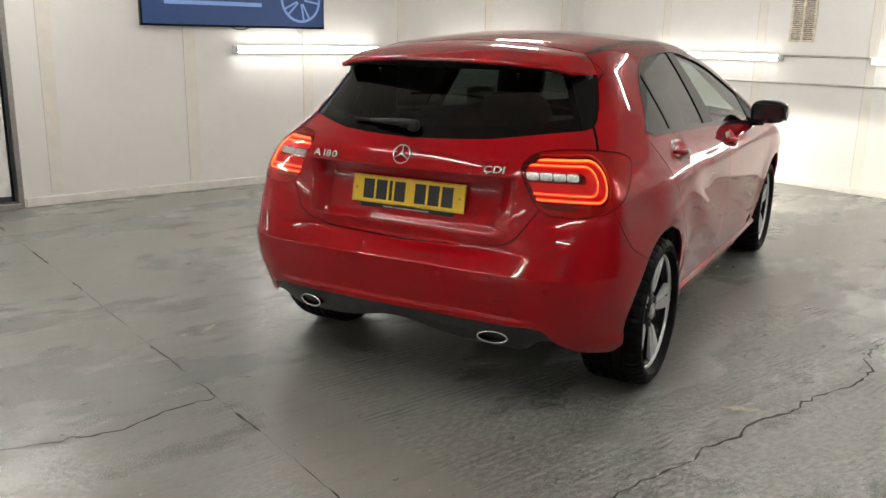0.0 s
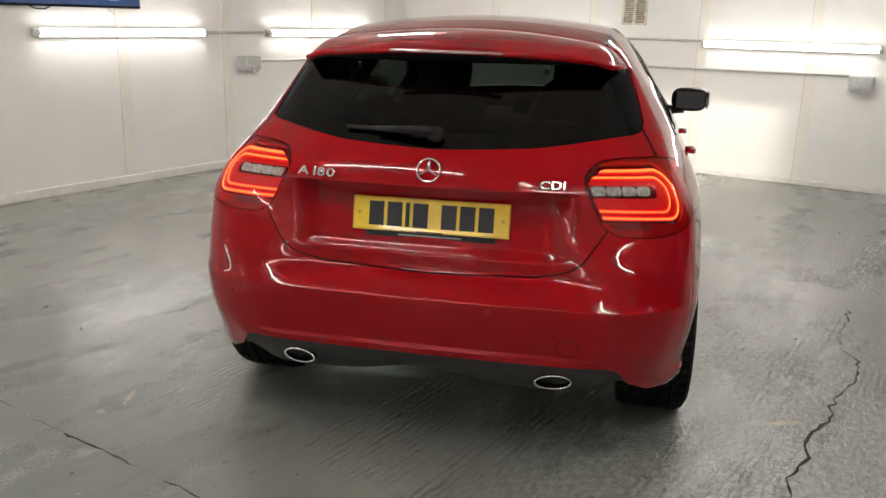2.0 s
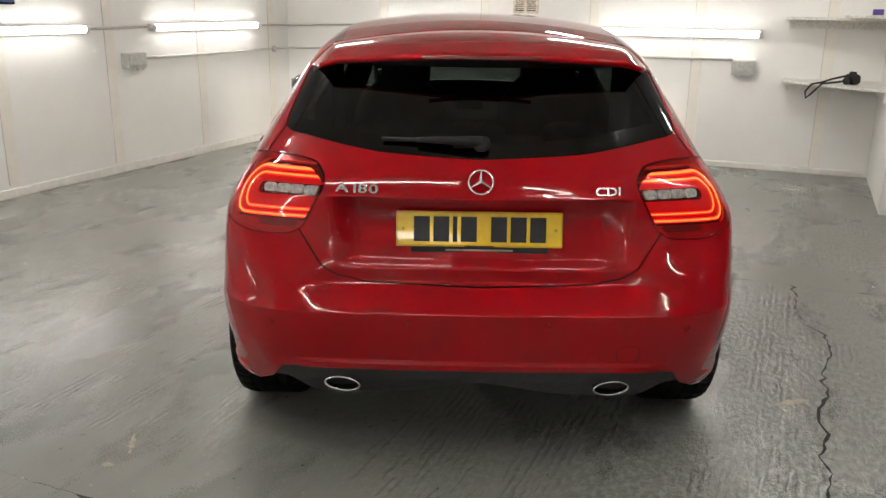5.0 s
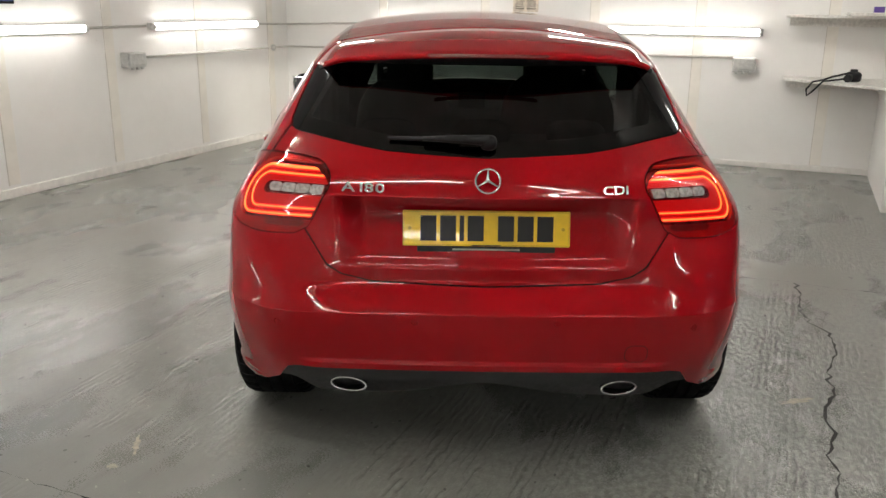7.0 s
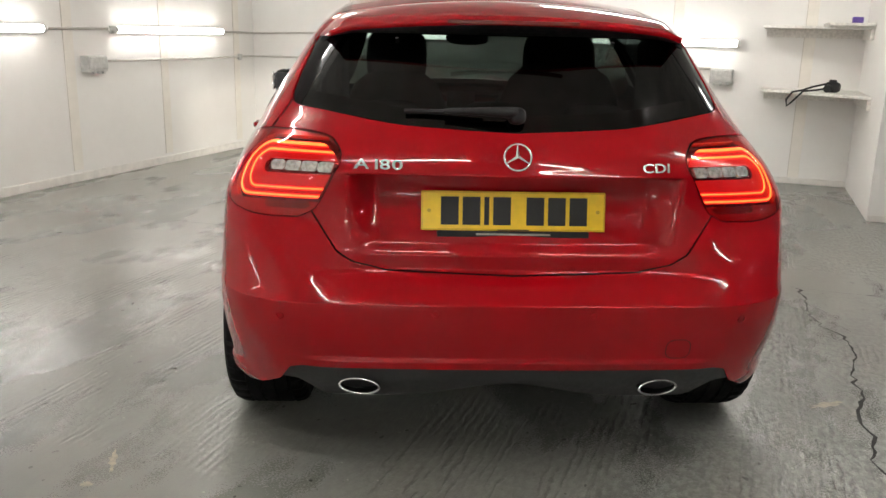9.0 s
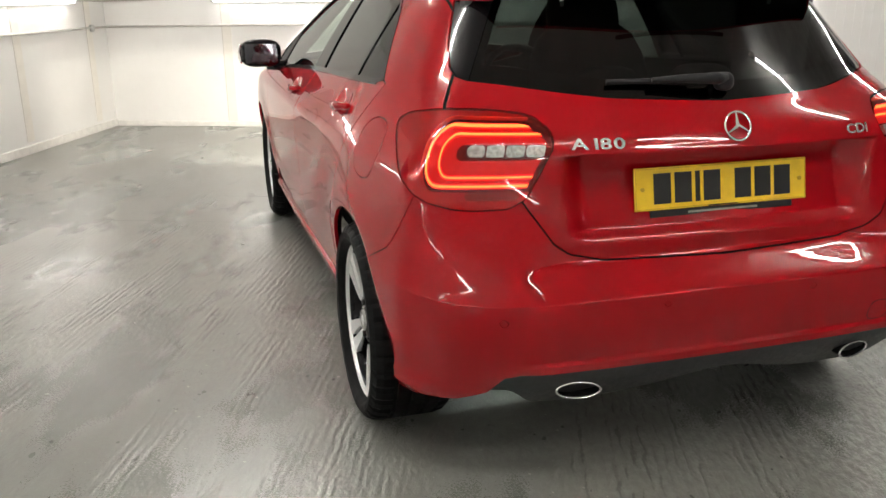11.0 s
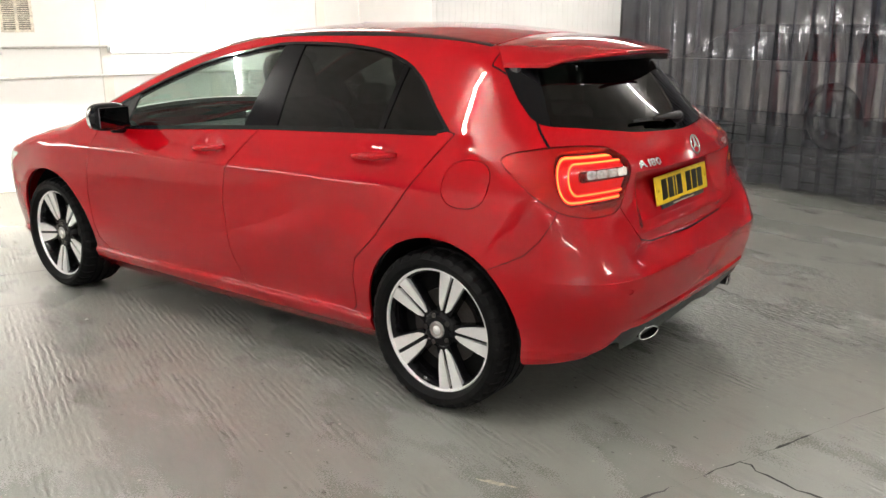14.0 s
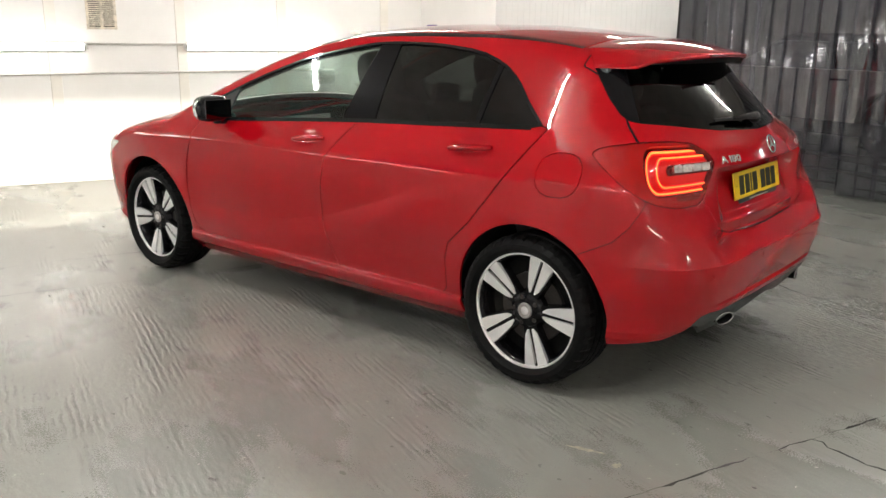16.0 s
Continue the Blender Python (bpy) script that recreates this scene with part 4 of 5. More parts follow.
def islands(chart, least=12):
    """The separate pieces of a chart, without slivers."""
    p, f = chart
    label = np.arange(len(p))
    while True:
        low = label[f].min(1)
        before = label.copy()
        for k in range(3):
            np.minimum.at(label, f[:, k], low)
        label = label[label]
        if (label == before).all():
            break
    own = label[f[:, 0]]
    for k in np.unique(own):
        g = f[own == k]
        if len(g) >= least:
            used, inv = np.unique(g, return_inverse=True)
            yield p[used], inv.reshape(-1, 3)


def sheet(name, chart, mat, sides=(1, -1), sink=0.0, flange=0.012, join=False):
    """Meshes of a piece: pushed in by sink, with its edges turned inwards; one for each side, or joined across the middle."""
    p, f = chart
    n = normals(p)
    q, nn, quads = p - sink * n, n, np.zeros((0, 4), int)
    if flange and len(f):
        e = np.concatenate((f[:, [0, 1]], f[:, [1, 2]], f[:, [2, 0]]))
        _, first, count = np.unique(np.sort(e, 1), axis=0, return_index=True, return_counts=True)
        rim = e[first[count == 1]]
        if join:
            rim = rim[~((p[rim[:, 0], 0] < 1e-4) & (p[rim[:, 1], 0] < 1e-4))]
        used, inv = np.unique(rim, return_inverse=True)
        inv = inv.reshape(-1, 2)
        out = np.zeros((len(used), 3))
        d = p[rim[:, 1]] - p[rim[:, 0]]
        for k in (0, 1):
            np.add.at(out, inv[:, k], np.cross(d, n[rim[:, k]]))
        out /= np.maximum(1e-9, np.linalg.norm(out, axis=1, keepdims=True))
        top, low = inv + len(q), inv + len(q) + len(used)
        quads = np.stack((top[:, 1], top[:, 0], low[:, 0], low[:, 1]), -1)
        if flange < 0:
            out = -out
        q = np.concatenate((q, q[used], q[used] - flange * n[used]))
        nn = np.concatenate((n, 0.8 * out + 0.2 * n[used], out))
    faces = [list(map(int, t)) for t in f] + [list(map(int, t)) for t in quads]
    mirror = np.array((-1.0, 1, 1))
    packs = [(q if s > 0 else q * mirror, nn if s > 0 else nn * mirror, faces if s > 0 else [t[::-1] for t in faces]) for s in sides]
    if join:
        k = len(q)
        mid = np.where(np.abs(q[:, 0]) < 1e-5, np.arange(k), np.arange(k) + k)
        packs = [(np.concatenate((q, q * mirror)), np.concatenate((nn, nn * mirror)), faces + [[int(mid[i]) for i in t[::-1]] for t in faces])]
    made = []
    for v, w, ff in packs:
        me = bpy.data.meshes.new(name)
        me.from_pydata(v.tolist(), [], ff)
        me.materials.append(mat)
        me.polygons.foreach_set("use_smooth", np.ones(len(me.polygons), bool))
        me.normals_split_custom_set_from_vertices(w.tolist())
        made.append(me)
    return made


# ---------------------------------------------------------------- the car: panels and parts
car = empty("car")
car.matrix_world = CAR
tagged(car, "glossy red five-door hatchback with tinted glass and lit tail lamps", "car")


def panel(name, chart, mat, label="", parent=None, **kw):
    return [part(name, me, mat, parent or car, label) for me in sheet(name, chart, mat, **kw)]


def disc_sd(cx, cz, r):
    return lambda p: np.where(p[:, 1] < 0, np.hypot(np.abs(p[:, 0]) - cx, p[:, 2] - cz) - r, 1.0)


def box_sd(a, b, a0, a1, b0, b1, r):
    qa, qb = np.abs(a - (a0 + a1) / 2) - (a1 - a0) / 2 + r, np.abs(b - (b0 + b1) / 2) - (b1 - b0) / 2 + r
    return np.hypot(np.maximum(qa, 0), np.maximum(qb, 0)) + np.minimum(np.maximum(qa, qb), 0) - r


def lamp_box(a0, a1, z0, z1, r):
    return lambda p: np.where(p[:, 1] < 0.2, box_sd(wrap_a(p), p[:, 2], a0, a1, z0, z1, r), 1.0)


def seam_y(x):
    """Where the spoiler meets the roof."""
    x = np.abs(x)
    return np.minimum(-0.05, 0.445 - x)


not_top = (sd_top, -1, GAP)
no_arch = (sd_arch, -1, 0.0)
low_cut = (sd_low, -1, 0.0)
NEAR_S, FAR_S = disc_sd(0.218, 0.560, 0.0105), disc_sd(0.645, 0.543, 0.0105)
bumper = cut(SIDE, (sd_bumper, 1, SEAM), (sd_lamp, -1, LAMP_GAP), no_arch, low_cut)
bumper = cut(bumper, (NEAR_S, -1, 0.001), (FAR_S, -1, 0.001))
bumper_ob = panel("rear_bumper", bumper, M_RED, join=True, flange=0.03)[0]
for hole in (NEAR_S, FAR_S):
    panel("parking_sensor", cut(SIDE, (hole, 1, 0.0008)), M_RED, parent=bumper_ob, sink=0.001, flange=0.004)
hook_sd = lambda p: np.where(p[:, 1] < 0, box_sd(p[:, 0], p[:, 2], 0.435, 0.505, 0.425, 0.485, 0.022), 1.0)
hook = cut(SIDE, (hook_sd, 1, -0.0011), (hook_sd, -1, -0.0011))
panel("tow_cover_joint", hook, M_LINER, parent=bumper_ob, sides=(1,), sink=-0.0006, flange=0)
panel("diffuser", cut(SIDE, (sd_low, 1, 0.001), (lambda p: wrap_a(p) - 0.80, -1, 0.0), (lambda p: 0.270 + 0.062 * np.exp(-(p[:, 0] / 0.20) ** 2) + 0.06 * sstep(0.52, 0.62, p[:, 0]) - p[:, 2], 1, 0.0)),
      M_INSERT, "matt black lower bumper insert", join=True, sink=0.006, flange=0.08)
panel("tailgate", cut(SIDE, (sd_tailgate, 1, 0.0030), (sd_lamp, -1, LAMP_GAP), (sd_glass, -1, 0.001)), M_RED, join=True)
GLASS_EDGE = lambda p: 0.60 - wrap_a(p) - 0.10 * (p[:, 2] - 1.10)
panel("rear_window", cut(SIDE, (sd_glass, 1, GAP), (lambda p: p[:, 2] - 1.335, 1, 0.0), (GLASS_EDGE, 1, 0.0015)), M_GLASS_REAR,
      "dark tinted rear window glass", join=True, sink=0.004, flange=0)
panel("window_side_trim", cut(SIDE, (sd_glass, 1, GAP), (lambda p: p[:, 2] - 1.335, 1, 0.0), (GLASS_EDGE, -1, 0.0005)), M_GLOSS, "gloss black trim beside the rear window", sink=0.003)
M_TAG = plain("pale_window_tag", (0.55, 0.55, 0.55), 0.6)
for x in (-0.335, 0.320):
    y = float(rear_y(np.array([abs(x)]), np.array([1.285]))[0]) + 0.010
    part("window_tag", box((x - 0.006, y, 1.272), (x + 0.006, y + 0.003, 1.290), bevel=0.001), M_TAG, car, "small pale tag on the rear window")
frit = cut(SIDE, (sd_glass, 1, GAP), (lambda p: p[:, 2] - 1.335, 1, 0.0), (lambda p: np.minimum(-sd_glass(p) - 0.045, -GLASS_EDGE(p) - 0.03), 1, 0.0))
panel("window_border", frit, M_LINER, join=True, sink=0.008, flange=0)

flank = cut(SIDE, not_top, (sd_tailgate, -1, 0.0030), (sd_glass, -1, GAP), (sd_lamp, -1, LAMP_GAP), (sd_bumper, -1, SEAM), (sd_sill, -1, 0.001))
flank = cut(flank, (sd_windows, -1, 0.0), no_arch)
frame_part = cut(flank, (sd_rear_door, -1, GAP), (sd_front_door, -1, GAP))
rear_doors = panel("rear_door", cut(flank, (sd_rear_door, 1, GAP)), M_RED)
front_doors = panel("front_door", cut(flank, (sd_front_door, 1, GAP), (sd_rear_door, -1, GAP)), M_RED)
quarter = cut(frame_part, (lambda p: p[:, 1] - 2.16, 1, 0.0))
panel("rear_quarter", quarter, M_RED, sides=(1,))
panel("rear_quarter", cut(quarter, (sd_fuel, -1, SEAM)), M_RED, sides=(-1,))
panel("front_wing", cut(frame_part, (lambda p: 2.16 - p[:, 1], 1, 0.0)), M_RED)
panel("sill", cut(SIDE, (sd_sill, 1, 0.0), no_arch), M_RED)
panel("fuel_flap", cut(SIDE, (sd_fuel, 1, SEAM)), M_RED, sides=(-1,))

# side windows, with black trim, pillar covers and dividers
inner_win = (sd_windows, 1, 0.010)
panel("window_trim", cut(SIDE, (sd_windows, 1, 0.0), (sd_windows, -1, -0.010)), M_WINTRIM, "gloss black window surround", sink=-0.002, flange=0.01)
panel("belt_moulding", cut(SIDE, (sd_windows, -1, 0.0), (sd_windows, 1, -0.007), (lambda p: np.maximum(p[:, 2] - 1.07, 0.02 - p[:, 1]), 1, 0.0)), M_WINTRIM, sink=-0.003, flange=0.004)
panel("pillar_cover", cut(SIDE, inner_win, (lambda p: np.maximum(0.872 + 0.11 * (p[:, 2] - 1.02) - p[:, 1], p[:, 1] - 1.078 + 0.13 * (p[:, 2] - 1.02)), 1, 0.0)), M_PILLAR, sink=0.001)
panel("window_divider", cut(SIDE, inner_win, (lambda p: np.abs(p[:, 1] - 0.292 + 0.05 * (p[:, 2] - 1.02)) - 0.013, 1, 0.0)), M_GLOSS, sink=0.002)
panel("corner_cover", cut(SIDE, inner_win, (lambda p: 1.955 - p[:, 1], 1, 0.0)), M_BLACK, sink=0.002)
panel("front_side_glass", cut(SIDE, inner_win, (lambda p: 1.078 - 0.13 * (p[:, 2] - 1.02) - p[:, 1], 1, 0.0), (lambda p: p[:, 1] - 1.955, 1, 0.0)), M_GLASS, "lightly tinted front window", sink=0.006, flange=0)
panel("rear_side_glass", cut(SIDE, inner_win, (lambda p: p[:, 1] - 0.872 - 0.11 * (p[:, 2] - 1.02), 1, 0.0)), M_GLASS_DARK, "dark privacy glass", sink=0.006, flange=0)

# roof, windscreen, bonnet
panel("roof_panel", cut(TOP, (sd_top, 1, GAP), (lambda p: p[:, 1] - 1.40, 1, 0.0), (lambda p: seam_y(p[:, 0]) - p[:, 1], 1, GAP)), M_RED, join=True)
panel("gutter_strip", cut(TOP, (lambda p: np.abs(np.abs(p[:, 0]) - DITCH(p[:, 1])) - 0.014, 1, 0.0), (lambda p: np.maximum(-0.045 - p[:, 1], p[:, 1] - 1.55), 1, 0.0)), M_WINTRIM, sink=-0.001, flange=0.006)
panel("windscreen", cut(TOP, (sd_top, 1, GAP), (lambda p: 1.41 - p[:, 1], 1, 0.0), (lambda p: p[:, 1] - 2.44, 1, 0.0)), M_GLASS, "clear windscreen glass", join=True, sink=0.003, flange=0)
panel("bonnet", cut(TOP, (sd_top, 1, GAP), (lambda p: 2.49 - p[:, 1], 1, 0.0)), M_RED, join=True)
panel("cowl", cut(TOP, (sd_top, 1, GAP), (lambda p: np.maximum(2.43 - p[:, 1], p[:, 1] - 2.50), 1, 0.0)), M_BLACK, join=True, sink=0.012, flange=0)

# linings that close the shell from within
M_HEADLINE = plain("grey_headlining", (0.16, 0.16, 0.155), 0.9)
M_CLOTH = plain("dark_seat_cloth", (0.045, 0.045, 0.047), 0.85, grain=0.3, scale=300)
for s in (1, -1):
    part("pillar_trim", box((s * 0.545 - 0.035, -0.20, 0.94), (s * 0.545 + 0.035, 0.12, 1.30), Matrix(), 0.02), M_CLOTH, car)
sd_open = lambda p: np.minimum(np.minimum(sd_windows(p) + 0.012, sd_glass(p) + 0.035), sd_arch(p) - 0.004)
panel("inner_lining", cut(SIDE, (sd_open, -1, 0.0), (lambda p: p[:, 1] - 3.3, 1, 0.0), (lambda p: 0.24 - p[:, 2], 1, 0.0), (lambda p: np.where(p[:, 1] < 0.1, 0.42 - p[:, 2], -1.0), 1, 0.0), (sd_top, -1, -0.02), (sd_lamp, -1, -0.004)), M_LINER, sink=0.026, flange=0)
panel("headlining", cut(TOP, (lambda p: np.maximum(-0.14 - p[:, 1], p[:, 1] - 1.42), 1, 0.0), (sd_top, 1, -0.05)), M_HEADLINE, join=True, sink=0.03, flange=0)
part("underbody", box((-0.62, 0.36, 0.195), (0.62, 3.30, 0.26), bevel=0.02), M_LINER, car)
part("boot_floor", box((-0.56, -0.56, 0.355), (0.56, 0.38, 0.40), bevel=0.02), M_LINER, car)
part("rear_axle", tube([(-0.60, REAR_Y, 0.30), (0.60, REAR_Y, 0.30)], 0.05, 10), M_LINER, car)
part("bumper_back", box((-0.60, -0.56, 0.36), (0.60, -0.45, 0.50), bevel=0.02), M_LINER, car)


# spoiler over the rear window
def spoiler(under):
    xs = np.linspace(-0.588, 0.588, 85)
    narrow = 0.915
    ax = np.abs(xs)
    y0 = seam_y(xs) - 0.002
    z0 = solve(ax, y0, np.full(85, 0.6), 0 * ax, 0 * ax, np.ones(85), 1.2)[:, 2]
    yt = -0.450 + 0.50 * (ax * narrow) ** 2
    zt = 1.348 - 0.085 * ax ** 2 - 0.012 * sstep(0.50, 0.60, ax)
    zg = 1.300 - 0.010 * sstep(0.5, 0.6, ax)
    yg = rear_y(ax * narrow, zg) + 0.006 * ax
    rows = []
    for s in np.linspace(0, 1, 12):
        rows.append((xs * (1 - (1 - narrow) * s), y0 + (yt - y0) * s, z0 + (zt - z0) * s + 0.016 * np.sin(math.pi * s) * (1 - 0.8 * sstep(0.52, 0.59, ax)) - 0.001))
    rows.append((xs * narrow, yt - 0.003, zt - 0.004))
    rows.append((xs * narrow, yt - 0.002, zt - 0.012))
    rows.append((xs * narrow, yt + 0.006, zt - 0.018))
    for s in np.linspace(0.15, 1, 6):
        rows.append((xs * narrow, yt + 0.006 + (yg - yt + 0.012) * s, (zt - 0.018) + (zg - zt + 0.018) * s))
    rows = rows[14:] if under else rows[:15]
    v = np.stack([np.stack(r, -1) for r in rows], 0)
    n, k = v.shape[0], 85
    f = [(i * k + j, (i + 1) * k + j, (i + 1) * k + j + 1, i * k + j + 1) for i in range(n - 1) for j in range(k - 1)]
    bm = bmesh.new()
    vs = [bm.verts.new(c) for c in v.reshape(-1, 3)]
    for q in f:
        bm.faces.new([vs[i] for i in q])
    for j in (0, k - 1):
        bm.faces.new([vs[i * k + j] for i in range(n)])
    return bm


panel("spoiler_base", cut(TOP, (lambda p: np.maximum(-0.20 - p[:, 1], p[:, 1] - 0.42), 1, 0.0), (lambda p: np.abs(p[:, 0]) - 0.60, 1, 0.0), (lambda p: 1.20 - p[:, 2], 1, 0.0)), M_RED, join=True, sink=0.006, flange=0)
spoiler_ob = part("roof_spoiler", spoiler(False), M_RED, car, "", True)
part("spoiler_underside", spoiler(True), M_BLACK, spoiler_ob, "black underside", True)
M_DARKRED = plain("dark_red_lens", (0.16, 0.006, 0.006), 0.15, coat=1.0)
part("brake_light", box((-0.19, -0.4555, 1.333), (0.19, -0.444, 1.343), bevel=0.002), M_DARKRED, spoiler_ob, "unlit dark red high brake light")

# dark joints behind the panel gaps
for fn, half in ((sd_rear_door, 0.010), (sd_front_door, 0.010), (sd_bumper, 0.010), (sd_tailgate, 0.010), (sd_lamp, 0.006)):
    joint = cut(SIDE, (fn, 1, -half), (fn, -1, 0.0003 if fn is sd_lamp else -half), (sd_windows, -1, 0.004), no_arch, (sd_glass, -1, 0.0), (lambda p: 0.29 - p[:, 2], 1, 0.0), *(() if fn is sd_lamp else ((sd_lamp, -1, 0.004),)))
    for piece in islands(joint):
        panel("panel_joint", piece, M_LINER, sink=0.0025, flange=0)
panel("panel_joint", cut(SIDE, (sd_fuel, 1, -0.008), (sd_fuel, -1, -0.008)), M_LINER, sides=(-1,), sink=0.006, flange=0)

# ---- tail lamps
M_LENS = pane_glass("red_lens", (0.95, 0.28, 0.27))
M_LENS_CLEAR = pane_glass("clear_lens", (0.95, 0.94, 0.93))
M_LAMP_BACK = plain("red_reflector", (0.09, 0.0012, 0.004), 0.22, coat=1.0, scale=60, vary=0.1)
M_GUIDE = glow("lit_light_guide", (1.0, 0.60, 0.12), 1.5)
M_GUIDE_EDGE = glow("lit_guide_edge", (1.0, 0.03, 0.03), 0.65)
soft_glow = Nodes("lit_reflector").set(Base_Color=(0.16, 0.002, 0.004), Emission_Color=(0.9, 0.020, 0.024), Emission_Strength=0.26, Roughness=0.3)
M_GUIDE_SOFT = soft_glow.mat
M_CLEAR = plain("clear_reversing_lens", (0.60, 0.56, 0.54), 0.12, metal=0.2, coat=1.0, grain=0.6, scale=90, vary=0.3)
M_WINE = plain("wine_red_lens", (0.38, 0.004, 0.012), 0.12, coat=1.0, scale=60, vary=0.06)
lamp_in = (sd_lamp, 1, 0.014)
LOOPS = (((0.568, 1.30, 0.856, 1.002, 0.066), 0.0025, 0.010), ((0.622, 1.30, 0.877, 0.983, 0.048), 0.0019, 0.009))


def band(fn, half):
    """Two tests that leave a narrow band on both sides of a line."""
    return (fn, 1, -half), (fn, -1, -half)


soft = lambda p: np.where(p[:, 1] < 0.2, np.maximum(box_sd(wrap_a(p), p[:, 2], 0.566, 1.30, 0.850, 1.008, 0.070), -box_sd(wrap_a(p), p[:, 2], 0.68, 1.3, 0.918, 0.962, 0.02)), 1.0)
REVERSE = lamp_box(0.716, 0.966, 0.923, 0.958, 0.008)
for s in (1, -1):
    lens = panel("tail_lamp", cut(SIDE, (sd_lamp, 1, LAMP_GAP), (REVERSE, -1, 0.0)), M_LENS, "lit red tail lamp with two glowing loops", sides=(s,), flange=0)[0]
    panel("reflector", cut(SIDE, (sd_lamp, 1, LAMP_GAP)), M_LAMP_BACK, parent=lens, sides=(s,), sink=0.020, flange=-0.0195)
    panel("lit_reflector", cut(SIDE, lamp_in, (soft, 1, 0.0)), M_GUIDE_SOFT, parent=lens, sides=(s,), sink=0.017, flange=0)
    panel("lamp_surround", cut(SIDE, (sd_lamp, 1, LAMP_GAP), (lamp_box(0.552, 1.30, 0.842, 1.016, 0.075), -1, 0.0)), M_WINE, "wine red outer part of the lamp", parent=lens, sides=(s,), sink=0.004, flange=0.013)
    for shape, half, deep in LOOPS:
        panel("light_guide", cut(SIDE, lamp_in, *band(lamp_box(*shape), half)), M_GUIDE, "glowing orange-red loop", parent=lens, sides=(s,), sink=deep, flange=0.004)
        panel("guide_edge", cut(SIDE, lamp_in, *band(lamp_box(*shape), half + 0.0032)), M_GUIDE_EDGE, "glowing red rim of the loop", parent=lens, sides=(s,), sink=deep + 0.003, flange=0)
    panel("clear_lens", cut(SIDE, (REVERSE, 1, 0.0), (sd_lamp, 1, LAMP_GAP)), M_LENS_CLEAR, "clear lens over the reversing lights", parent=lens, sides=(s,), flange=0)
    for k in range(4):
        a0 = 0.720 + 0.062 * k
        panel("reversing_light", cut(SIDE, lamp_in, (lamp_box(a0, a0 + 0.058, 0.926, 0.955, 0.006), 1, 0.0)), M_CLEAR, "clear reversing light segment", parent=lens, sides=(s,), sink=0.006, flange=0.008)
    panel("fog_reflector", cut(SIDE, lamp_in, (lamp_box(0.73, 0.90, 0.822, 0.842, 0.004), 1, 0.0)), M_DARKRED, parent=lens, sides=(s,), sink=0.003, flange=0.002)


# ---- wheels
def tyre_bm():
    prof = [(-0.105, 0.240), (-0.118, 0.262), (-0.120, 0.285), (-0.112, 0.303), (-0.100, 0.3115)]
    for g in (-0.068, -0.024, 0.024, 0.068):
        prof += [(g - 0.007, 0.3165), (g - 0.005, 0.309), (g + 0.005, 0.309), (g + 0.007, 0.3165)]
    prof += [(0.106, 0.3130), (0.126, 0.304), (0.139, 0.284), (0.137, 0.264), (0.124, 0.252), (0.108, 0.243), (0.098, 0.240), (-0.105, 0.240)]
    bm = lathe(prof, 144)
    for v in bm.verts:
        r = math.hypot(v.co.y, v.co.z)
        if r > 0.302 and abs(v.co.x) > 0.074:
            k = round(math.atan2(v.co.z, v.co.y) / (2 * math.pi) * 144)
            if k % 4 == 0:
                q = (r - 0.006) / r
                v.co.y, v.co.z = v.co.y * q, v.co.z * q
    return bm


M_DISC = plain("dark_brake_steel", (0.05, 0.045, 0.042), 0.5, metal=0.6, scale=90)


